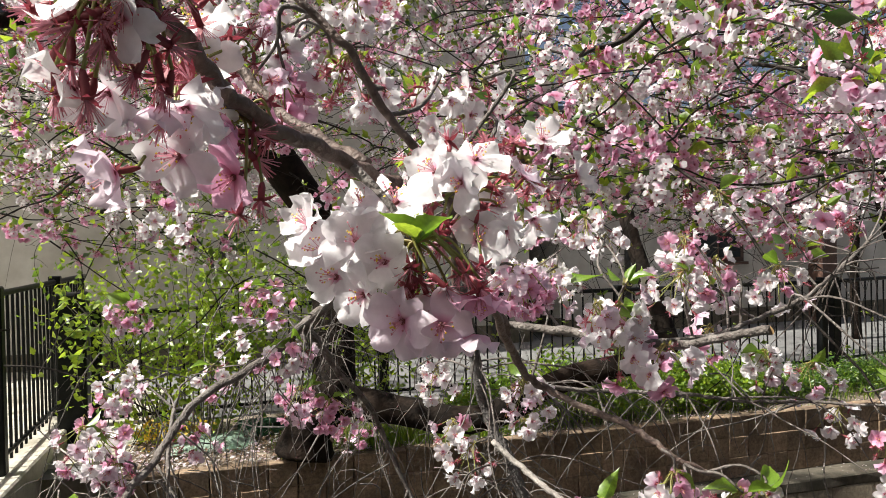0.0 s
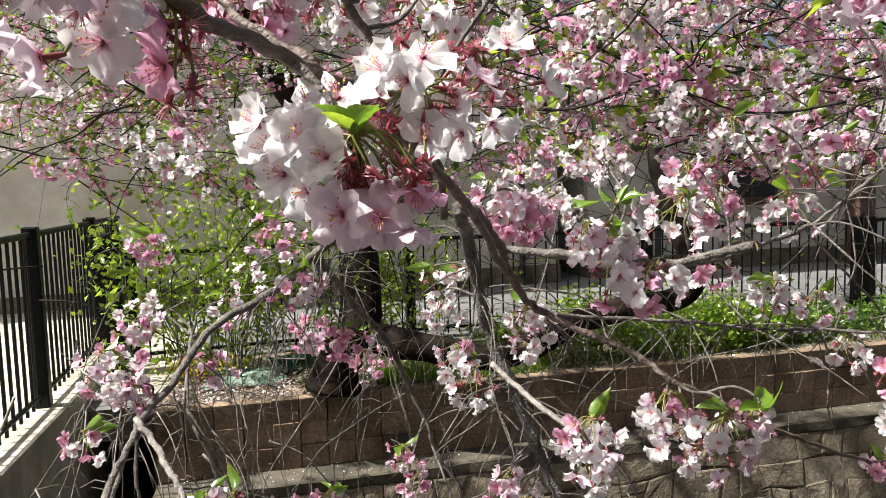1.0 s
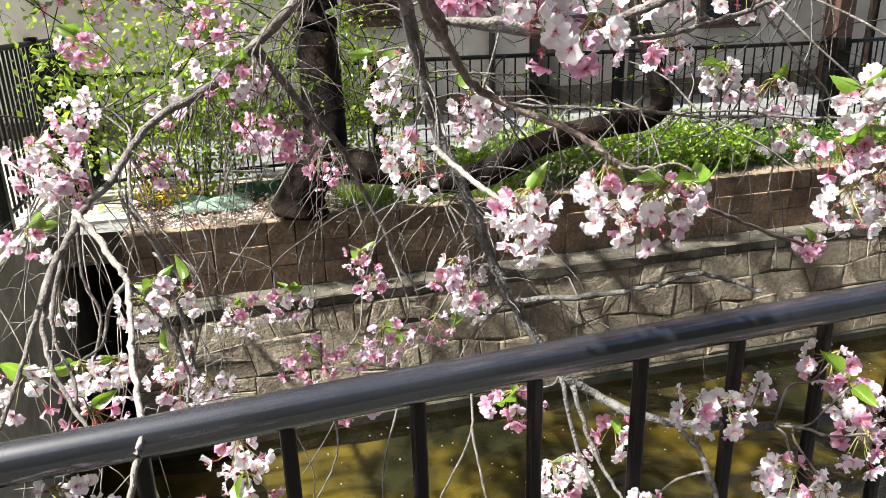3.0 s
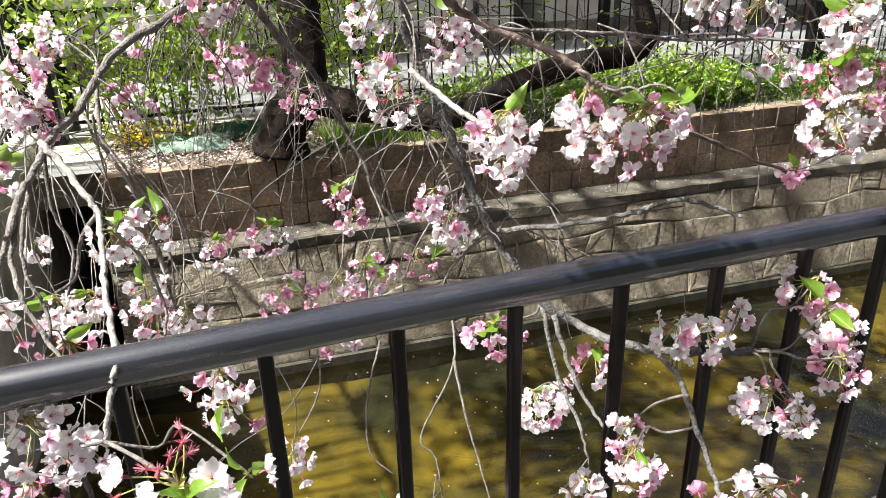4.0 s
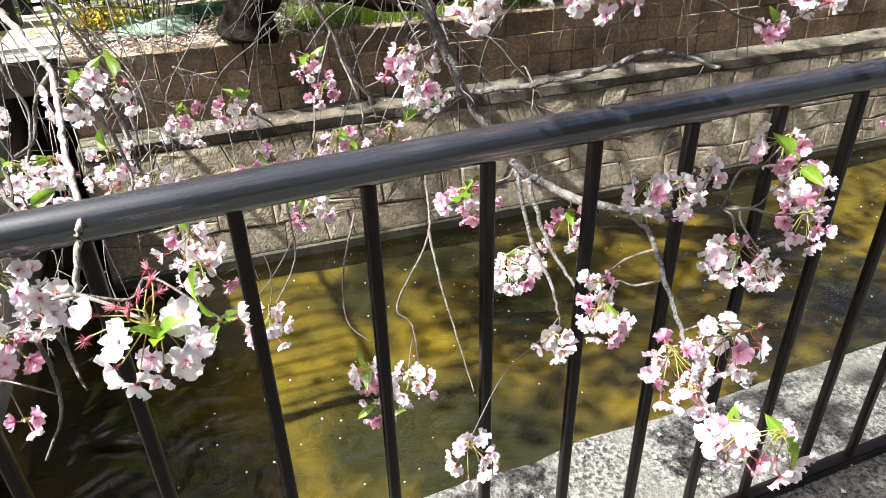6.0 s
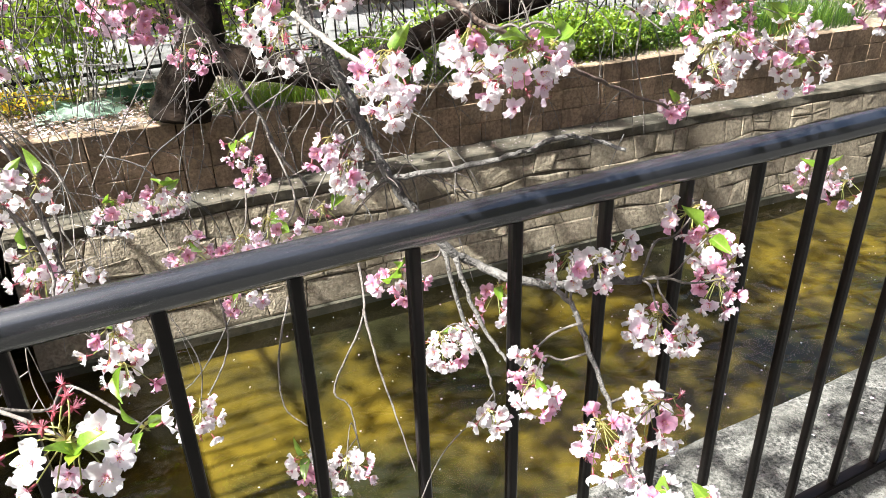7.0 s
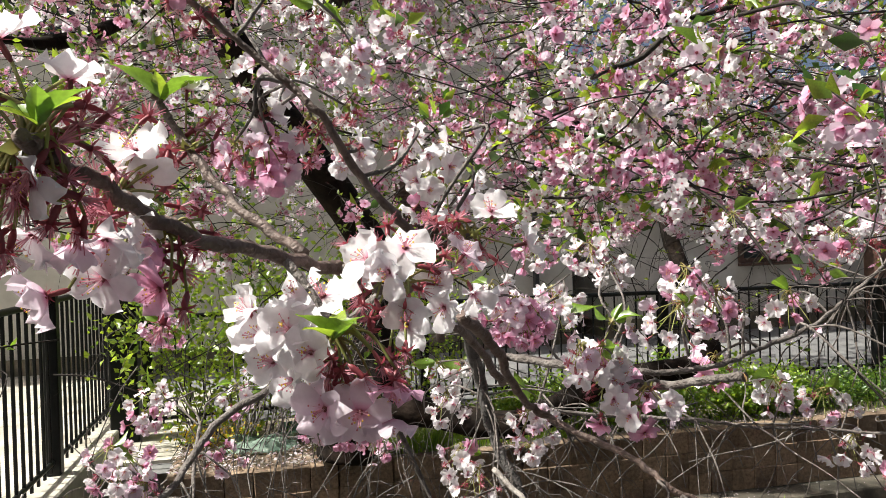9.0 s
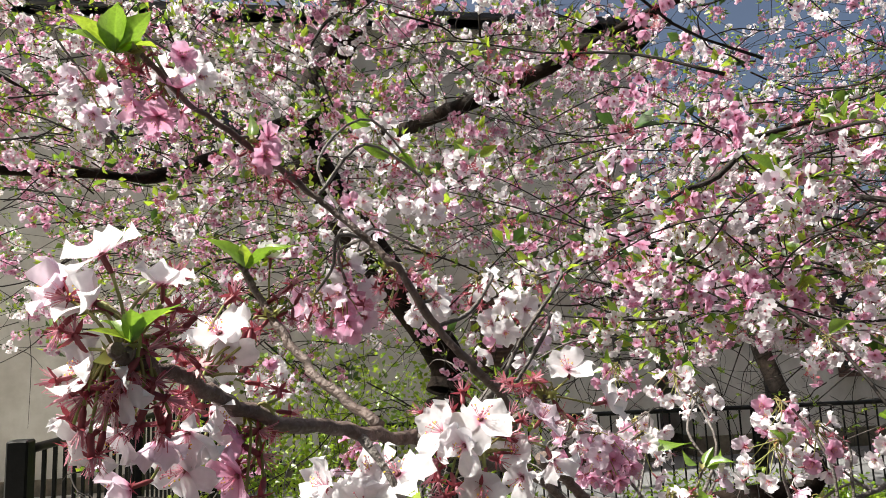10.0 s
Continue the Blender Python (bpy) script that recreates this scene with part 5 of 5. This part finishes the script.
def leafy_mass(name, label, category, seed, centre, size, count, leaf_len, mats, stems=8, wide=0.4, stem_r=0.006):
    rng = random.Random(seed)
    h = Heap()
    base = in_bank(*centre)
    plant = empty(name, Matrix.Translation(base))
    tagged(plant, label, category, {"garden_plant": "plants behind the terrace wall", "shrub": "shrubs on the far bank"}.get(name, ""))
    twig = Heap()
    tips = []
    for _ in range(stems):
        a, lean = rng.uniform(0, 6.28), rng.uniform(0.2, 1.0)
        tip = Vector((math.cos(a) * size[0] * lean, math.sin(a) * size[1] * lean, size[2] * rng.uniform(0.55, 1.0) * (1.1 - 0.45 * lean)))
        foot = Vector((tip.x * 0.35, tip.y * 0.35, 0))
        line, share = smooth_line([foot, foot.lerp(tip, 0.5) + Vector((0, 0, 0.08 * size[2])), tip], 4)
        v, f = tube_data(line, [stem_r * (1 - 0.7 * s) for s in share], 5)
        twig.add(v, f, TWIG, 0.5)
        tips.append(line)
    for _ in range(count):
        line = rng.choice(tips)
        c = rng.choice(line[2:]) + Vector((rng.gauss(0, 0.2) * size[0], rng.gauss(0, 0.2) * size[1], rng.gauss(0, 0.12) * size[2]))
        if c.z < 0.005:
            continue
        w = Vector((rng.uniform(-1, 1), rng.uniform(-1, 1), rng.uniform(-0.3, 1.0))).normalized()
        h.stamp(small_leaf(rng.choice(mats), leaf_len * rng.uniform(0.6, 1.3), wide), pointing(w, rng.uniform(0, 6), 1, c))
    for heap, what in ((twig, "stem_clump"), (h, "foliage")):
        ob = new(what, heap.mesh(what))
        ob.parent = plant
        tagged(ob, kind="stuff")


def grass_patch(name, label, seed, x0, x1, y0, y1, count, height, mats):
    rng = random.Random(seed)
    h = Heap()
    for _ in range(count):
        c = in_bank(rng.uniform(x0, x1), rng.uniform(y0, y1), LEVEL - 0.02)
        tall = height * rng.uniform(0.4, 1.2)
        lean = Vector((rng.uniform(-0.5, 0.5), rng.uniform(-0.5, 0.3), 0)) * tall
        side = Vector((rng.uniform(-1, 1), rng.uniform(-1, 1), 0)).normalized() * 0.003
        mid, tip = c + lean * 0.35 + Vector((0, 0, tall * 0.6)), c + lean + Vector((0, 0, tall))
        h.add([c + side, c - side, mid - side * 0.8, mid + side * 0.8, tip], [(0, 1, 2, 3), (3, 2, 4)], rng.choice(mats), [0, 0, 0.6, 0.6, 1])
    tagged(new(name, h.mesh(name)), label, "grass", "", "stuff")


for i, (x, y, sx, sz) in enumerate(((1.75, 0.42, 0.5, 0.46), (2.35, 0.36, 0.5, 0.60), (2.95, 0.36, 0.5, 0.60), (3.5, 0.38, 0.45, 0.52), (3.95, 0.38, 0.4, 0.42))):
    leafy_mass("garden_plant", "low bushy bright green garden plant behind the terrace wall", "plant", 300 + i, (x, y, LEVEL - 0.03), (sx, 0.28, sz), 2600, 0.050, (LIME, SPRING, SPRING), 30, 0.5, 0.003)
for i, (x, y, sx, sz) in enumerate(((4.35, 0.42, 0.35, 0.30), (4.8, 0.5, 0.4, 0.36), (5.4, 0.55, 0.4, 0.32))):
    leafy_mass("garden_plant", "low dark green garden plant behind the terrace wall", "plant", 320 + i, (x, y, LEVEL - 0.03), (sx, 0.3, sz), 1700, 0.045, (DEEP, SPRING), 20, 0.45, 0.003)
leafy_mass("shrub", "shrub with thin stems and fresh yellow-green leaves beside the trunk", "shrub", 331, (-0.55, 1.05, LEVEL - 0.03), (0.95, 0.6, 1.9), 3200, 0.062, (LIME, LIME, SPRING), 24, 0.62, 0.006)
leafy_mass("shrub", "shrub with thin stems and fresh yellow-green leaves beside the trunk", "shrub", 332, (0.75, 1.2, LEVEL - 0.03), (0.8, 0.5, 1.8), 2400, 0.055, (LIME, LIME, SPRING), 22, 0.6, 0.004)
leafy_mass("shrub", "olive shrub with reddish twigs on the bank", "shrub", 333, (7.2, 0.6, LEVEL - 0.03), (0.7, 0.45, 1.0), 1700, 0.04, (DEEP, SPRING, DRY), 30, 0.4, 0.006)
leafy_mass("shrub", "shrub with fresh lime-green leaves on the bank", "shrub", 334, (8.6, 0.5, LEVEL - 0.03), (0.8, 0.45, 1.5), 1900, 0.05, (LIME, SPRING), 26, 0.45, 0.008)
leafy_mass("yellow_flowers", "small plant with bright yellow flowers on the soil", "flowers", 335, (-0.75, 0.75, LEVEL - 0.02), (0.35, 0.2, 0.25), 500, 0.03, (YELLOW, YELLOW, LIME), 16, 0.6, 0.002)
grass_patch("grass", "bright green grass at the foot of the cherry trunk", 341, 0.55, 1.9, 0.10, 0.55, 2600, 0.14, (LIME, SPRING, SPRING))
grass_patch("grass", "sparse grass tufts on the terrace soil", 342, 0.0, 6.0, 0.14, 0.9, 2600, 0.10, (SPRING, DEEP, LIME))
grass_patch("grass", "tall deep green grass on the bank", 343, 5.7, 7.0, 0.2, 0.9, 2000, 0.30, (DEEP, DEEP, SPRING))


def litter():
    rng = random.Random(351)
    h = Heap()
    for _ in range(2600):
        x = rng.uniform(-1.0, 4) if rng.random() < 0.3 else rng.uniform(-1.0, 0.7)
        c = in_bank(x, rng.uniform(0.06, 0.9), LEVEL + 0.012)
        w = Vector((rng.uniform(-1, 1), rng.uniform(-1, 1), rng.uniform(-0.2, 0.3))).normalized()
        h.stamp(small_leaf(rng.choice((DRY, DRY, DRY, BLUSH, WHITE)), rng.uniform(0.015, 0.05), 0.6), pointing(w, rng.uniform(-0.5, 0.5), 1, c))
    tagged(new("leaf_litter", h.mesh("leaf_litter")), "dry leaves and fallen petals on the soil", "leaves", "", "stuff")
    h = Heap()
    for _ in range(330):
        c = Vector((rng.uniform(-1.0, 5.5), rng.uniform(0.6, 3.7), WATER + 0.004))
        h.stamp(small_leaf(rng.choice((WHITE, BLUSH)), rng.uniform(0.010, 0.018), 0.9), pointing((rng.uniform(-1, 1), rng.uniform(-1, 1), 0), 0, 1, c))
    for _ in range(220):
        c = Vector((rng.uniform(-0.5, 4.5), rng.uniform(-0.2, 0.29), LEVEL + 0.010))
        h.stamp(small_leaf(rng.choice((WHITE, BLUSH)), rng.uniform(0.010, 0.016), 0.9), pointing((rng.uniform(-1, 1), rng.uniform(-1, 1), 0), 0, 1, c))
    for _ in range(420):
        y, z = rng.choice(((rng.uniform(-0.23, 0.0), LEDGE + 0.012), (rng.uniform(0.02, 0.12), LEVEL + 0.016)))
        c = in_bank(rng.uniform(-0.9, 6.0), y, z)
        h.stamp(small_leaf(rng.choice((WHITE, BLUSH)), rng.uniform(0.010, 0.018), 0.9), pointing((rng.uniform(-1, 1), rng.uniform(-1, 1), 0), 0, 1, c))
    tagged(new("fallen_petals", h.mesh("fallen_petals")), "fallen white petals drifting on the water and coping", "petals", "", "stuff")


litter()


def draped(name, label, category, x0, x1, y0, y1, height, material, seed):
    nx, ny = 26, 16
    bm = bmesh.new()
    grid = []
    for i in range(nx + 1):
        row = []
        for j in range(ny + 1):
            u, v = i / nx, j / ny
            edge = min(1.0, 4 * min(u, 1 - u, v, 1 - v) + 0.02)
            z = height * edge * (0.45 + 0.75 * noise.noise(Vector((u * 3.1 + seed, v * 2.7, 0)))) + 0.012 * noise.noise(Vector((u * 14, v * 11, seed)))
            row.append(bm.verts.new((x0 + (x1 - x0) * u + 0.03 * noise.noise(Vector((v * 5, seed, 1))), y0 + (y1 - y0) * v + 0.03 * noise.noise(Vector((u * 5, seed, 2))), max(0.004, z))))
        grid.append(row)
    for i in range(nx):
        for j in range(ny):
            bm.faces.new((grid[i][j], grid[i + 1][j], grid[i + 1][j + 1], grid[i][j + 1])).smooth = True
    bmesh.ops.solidify(bm, geom=bm.faces[:], thickness=0.004)
    tagged(part(name, bm, material, None, m=BANK @ Matrix.Translation((0, 0, LEVEL))), label, category)


draped("garden_sheet", "crumpled pale green plastic sheet lying on the soil", "sheet", -0.72, -0.12, 0.42, 0.95, 0.10, net_green, 4.0)
draped("turf_mat", "dark green artificial turf mat beside the trunk", "mat", -0.25, 0.15, 0.75, 1.35, 0.04, turf_green, 9.0)


# ---- fences ----
def fence(label, points, height, spacing, bar, posts, z0=0.06):
    """A steel fence along a line in plan, with rails, bars and posts."""
    thing = empty("fence", Matrix.Translation((points[0][0], points[0][1], z0)))
    tagged(thing, label, "fence")
    off = Vector((points[0][0], points[0][1], 0))
    line, _ = smooth_line([(x, y, 0) for x, y in points], 8)
    for z, r in ((height, 0.022), (0.09, 0.016)):
        v, f = tube_data([c - off + Vector((0, 0, z)) for c in line], [r] * len(line), 8)
        bm = bmesh.new()
        vs = [bm.verts.new(c) for c in v]
        for q in f:
            bm.faces.new([vs[i] for i in q]).smooth = len(q) == 4
        part("rail", bm, fence_paint, thing)
    me, walked, want, post_want, post_me = None, 0.0, 0.0, 0.0, None
    for a, b in zip(line, line[1:]):
        step = (b - a).length
        while want <= walked + step:
            c = a.lerp(b, (want - walked) / step) - off
            if me is None:
                me = part("bar", box_bm(-bar / 2, bar / 2, -bar / 2, bar / 2, 0.03, height, 0.002), fence_paint, thing).data
                thing_bar = thing.children[-1]
                thing_bar.location = c
            else:
                ob = new("bar", me)
                ob.parent, ob.location = thing, c
            want += spacing
        while post_want <= walked + step:
            c = a.lerp(b, (post_want - walked) / step) - off
            if post_me is None:
                pb = part("post", box_bm(-0.045, 0.045, -0.045, 0.045, 0.0, height + 0.05, 0.008), fence_paint, thing)
                post_me = pb.data
            else:
                pb = new("post", post_me)
                pb.parent = thing
            pb.location = c
            post_want += posts
        walked += step


fence("black steel bar fence between the lane and the garden", [(-1.3, 5.95), (1.5, 6.0), (4.0, 5.75), (6.2, 5.55)], 0.98, 0.115, 0.014, 2.5)
fence("black steel bar fence curving along the lane", [(6.35, 5.55), (8.5, 5.9), (11.0, 6.6), (15.0, 7.6)], 0.98, 0.115, 0.014, 2.2)
fence("black steel bar fence on the concrete kerb of the drain", [(-1.72, 2.7), (-1.66, 4.2), (-1.58, 7.3)], 1.12, 0.12, 0.018, 1.65, 0.2)


# ---- buildings across the lane ----
def window_unit(house, x, y, z, w, h, louvre):
    """A window or louvred shutter set into the front wall, local to the house."""
    win = part("window" if not louvre else "shutter", box_bm(x - w / 2 - 0.06, x + w / 2 + 0.06, y - 0.05, y - 0.004, z - 0.06, z + h + 0.06, 0.006), brown_wood, house, "brown framed window" if not louvre else "brown louvred shutter")
    if louvre:
        n = int(h / 0.06)
        for k in range(n):
            zz = z + h * (k + 0.5) / n
            s = part("slat", box_bm(-w / 2, w / 2, -0.022, 0.022, -0.006, 0.006), brown_wood, win, m=Matrix.Translation((x, y - 0.062, zz)) @ Matrix.Rotation(radians(35), 4, "X"))
    else:
        for k in (-1, 1):
            part("pane", box_bm(x + k * w / 4 - w / 4 + 0.02, x + k * w / 4 + w / 4 - 0.02, y - 0.062, y - 0.052, z + 0.02, z + h - 0.02), window_glass, win)
        part("sill", box_bm(x - w / 2 - 0.1, x + w / 2 + 0.1, y - 0.12, y - 0.051, z - 0.11, z - 0.061, 0.006), brown_wood, win)


def building(label, x0, x1, y0, y1, height, roof_mat, openings, eave=0.45):
    house = empty("building", Matrix.Translation((x0, y0, 0.06)))
    tagged(house, label, "building")
    w, d = x1 - x0, y1 - y0
    part("wall", box_bm(0, w, 0, d, 0, height, 0.01), plaster, house, "cream plastered wall")
    part("plinth", box_bm(-0.02, w + 0.02, -0.025, d + 0.02, 0, 0.28, 0.006), wall_dark, house, "grey concrete plinth")
    roof_bm = bmesh.new()
    ridge = height + 1.0
    c = [roof_bm.verts.new(p) for p in ((-eave, -eave, height - 0.05), (w + eave, -eave, height - 0.05), (w + eave, d / 2, ridge), (-eave, d / 2, ridge), (w + eave, d + eave, height - 0.05), (-eave, d + eave, height - 0.05))]
    for f in ((0, 1, 2, 3), (3, 2, 4, 5), (0, 3, 5), (1, 4, 2), (0, 5, 4, 1)):
        roof_bm.faces.new([c[i] for i in f])
    bmesh.ops.solidify(roof_bm, geom=roof_bm.faces[:], thickness=0.06)
    part("roof", roof_bm, roof_mat, house)
    part("gutter", box_bm(-eave, w + eave, -eave - 0.09, -eave - 0.005, height - 0.14, height - 0.04, 0.02), dark_metal, house)
    for o in openings:
        window_unit(house, o[0] - x0, 0.0, o[1] - 0.06, o[2], o[3], o[4])
    for px in (1.2, w - 0.6):
        part("downpipe", box_bm(px - 0.04, px + 0.04, -0.09, -0.006, 0.1, height - 0.1, 0.02, 2), dark_metal, house)
    return house


building("tall cream plastered house with brown shutters and a blue roof", -9.0, 4.2, 9.0, 15.0, 6.4, roof_blue,
         [(1.9, 1.35, 0.62, 1.1, True), (-2.4, 4.3, 1.7, 1.3, False), (-6.0, 4.3, 1.5, 1.3, False)])
building("white plastered house with brown windows behind the fence", 4.8, 17.5, 9.2, 16.0, 3.3, dark_metal,
         [(7.75, 1.2, 0.95, 1.2, False), (13.0, 1.0, 1.6, 1.2, False)])
tagged(part("pillar", box_bm(9.3, 9.64, 8.5, 8.8, 0.06, 3.0, 0.015), brown_wood), "dark brown square gate pillar beside the house", "pillar")
tagged(part("gate_pillar", box_bm(-1.53, -1.31, 5.45, 5.67, 0.06, 1.25, 0.02, 2), fence_paint), "black steel gate pillar beside the lane fence", "pillar")
tagged(part("meter_box", box_bm(-0.35, -0.15, 8.86, 8.996, 1.30, 1.55, 0.01), dark_metal), "small grey meter box on the plastered wall", "box")


def second_tree():
    t = empty("cherry_tree", pose(9.2, 7.0, 0.06))
    tagged(t, "dark leaning cherry trunk further along the lane", "tree")
    for pts, r0, r1, nm in ((((0.35, 0, 0), (0.2, 0, 0.7), (-0.1, 0, 1.4), (-0.5, -0.1, 2.2), (-0.8, -0.3, 3.4)), 0.17, 0.09, "trunk"), (((-0.75, 0.1, 0), (-0.78, 0.1, 0.8), (-0.8, 0.05, 1.7), (-0.7, 0.0, 3.2)), 0.07, 0.05, "trunk"),
                            (((-0.5, -0.1, 2.2), (0.2, -0.4, 3.0), (1.0, -0.8, 3.6)), 0.07, 0.03, "limb")):
        line, share = smooth_line(pts, 6)
        v, f = tube_data(line, [r0 + (r1 - r0) * s for s in share], 12, 0.15, 5)
        bm = bmesh.new()
        vs = [bm.verts.new(c) for c in v]
        for q in f:
            bm.faces.new([vs[i] for i in q]).smooth = len(q) == 4
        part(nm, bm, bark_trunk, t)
    rng = random.Random(77)
    h = Heap()
    for _ in range(420):
        c = Vector((rng.gauss(-0.2, 1.5), rng.gauss(-0.3, 0.9), rng.gauss(3.1, 0.55)))
        for _ in range(9):
            w = Vector((rng.uniform(-1, 1), rng.uniform(-1, 1), rng.uniform(-1, 1)))
            h.stamp(rng.choice(COARSE), facing(w, 0, 1.3, c + w * 0.09), rng.choice(TINTS))
    ob = new("blossoms", h.mesh("blossoms"))
    ob.parent = t
    tagged(ob, kind="stuff")


second_tree()


# ---- wall pieces: blocks of the terrace, stones of the facing ----
def block_mesh(w, h, d, seed, bevel=0.006, wobble=0.004):
    bm = box_bm(-w / 2, w / 2, -d, 0, -h / 2, h / 2, bevel)
    rng = random.Random(seed)
    for v in bm.verts:
        v.co += Vector((rng.uniform(-1, 1), rng.uniform(-1, 1), rng.uniform(-1, 1))) * wobble
    me = bpy.data.meshes.new("block")
    bm.to_mesh(me)
    bm.free()
    return me


def terrace_blocks():
    rng = random.Random(501)
    course, pitch = (LEVEL + 0.005 - LEDGE) / 3, 0.192
    shapes = [block_mesh(pitch - 0.003, course - 0.003, 0.10, 510 + i) for i in range(5)]
    for me in shapes:
        me.materials.append(block_mat)
    rest = bmesh.new()
    for row in range(3):
        for k in range(134):
            x = -0.90 + k * pitch
            z = LEDGE + course * (row + 0.5)
            if x < 11:
                ob = new("block", rng.choice(shapes))
                ob.parent = core
                ob.location = (x + rng.uniform(-0.003, 0.003), 0.095 + rng.uniform(-0.008, 0.006), z)
            else:
                box_bm(x - pitch / 2 + 0.007, x + pitch / 2 - 0.007, -0.005, 0.05, z - course / 2 + 0.005, z + course / 2 - 0.005, bm=rest)
    part("blocks", rest, block_mat, core, "brown blocks further along", "stuff")


def facing_stones():
    """Irregular flat stones between wandering joints, on the battered face."""
    rng = random.Random(601)
    top, foot, rows = LEDGE - 0.09, -1.303, 4
    rest = bmesh.new()
    zs = [top + (foot - top) * r / rows for r in range(rows + 1)]

    def lean(z):
        return -0.23 - 0.168 * (LEDGE - 0.05 - z) / (1.31 + LEDGE - 0.05)

    def drift(x, r):
        return 0.0 if r in (0, rows) else 0.075 * noise.noise(Vector((x * 2.6, r * 3.3, 5)))

    def stone(quad):
        c = sum(quad, Vector()) / len(quad)
        out = rng.uniform(0.006, 0.015)
        near_stone = c.x < 9.0
        bm = bmesh.new() if near_stone else rest
        shift = c if near_stone else Vector()
        n = len(quad)
        back = [bm.verts.new(q - shift + Vector((0, 0.012, 0))) for q in quad]
        mid = [bm.verts.new(q - shift + Vector((0, -out * rng.uniform(0.55, 0.95), 0))) for q in quad]
        face = [bm.verts.new(q.lerp(c, rng.uniform(0.10, 0.18)) - shift + Vector((0, -out * rng.uniform(0.85, 1.35), 0))) for q in quad]
        inner = [bm.verts.new(q.lerp(c, rng.uniform(0.45, 0.7)) - shift + Vector((0, -out * rng.uniform(0.7, 1.5), 0))) for q in quad]
        for k in range(n):
            m = (k + 1) % n
            for lo, hi in ((back, mid), (mid, face), (face, inner)):
                bm.faces.new((lo[k], lo[m], hi[m], hi[k]))
        bm.faces.new(inner)
        if near_stone:
            bmesh.ops.recalc_face_normals(bm, faces=bm.faces[:])
            part("stone", bm, stone_mat, facing_wall, m=Matrix.Translation(c))

    gap = 0.004
    for r in range(rows):
        x = -1.0
        skew0 = 0.0
        while x < 25.5:
            w = rng.choice((0.13, 0.17, 0.22, 0.29, 0.38, 0.46)) * rng.uniform(0.85, 1.15)
            skew1 = rng.uniform(-0.085, 0.085)
            x1 = x + w

            def corner(xx, rr, dx, dz):
                z = zs[rr] + drift(xx, rr) + dz
                return Vector((xx + dx, lean(z), z))

            a, b = corner(x, r, gap, -gap), corner(x1, r, -gap, -gap)
            d, e = corner(x + skew0, r + 1, gap, gap), corner(x1 + skew1, r + 1, -gap, gap)
            if rng.random() < 0.3 and w < 0.36:
                s, t = rng.uniform(0.38, 0.62), rng.uniform(0.38, 0.62)
                m0, m1 = a.lerp(d, s), b.lerp(e, t)
                half = Vector((0, 0, gap))
                stone([a, b, m1 + half, m0 + half])
                stone([m0 - half, m1 - half, e, d])
            else:
                stone([a, a.lerp(b, 0.5) + Vector((0, 0, rng.uniform(-0.006, 0.006))), b, e, d])
            x, skew0 = x1, skew1
    bmesh.ops.recalc_face_normals(rest, faces=rest.faces[:])
    part("stones", rest, stone_mat, facing_wall, "stones further along", "stuff")


terrace_blocks()
facing_stones()
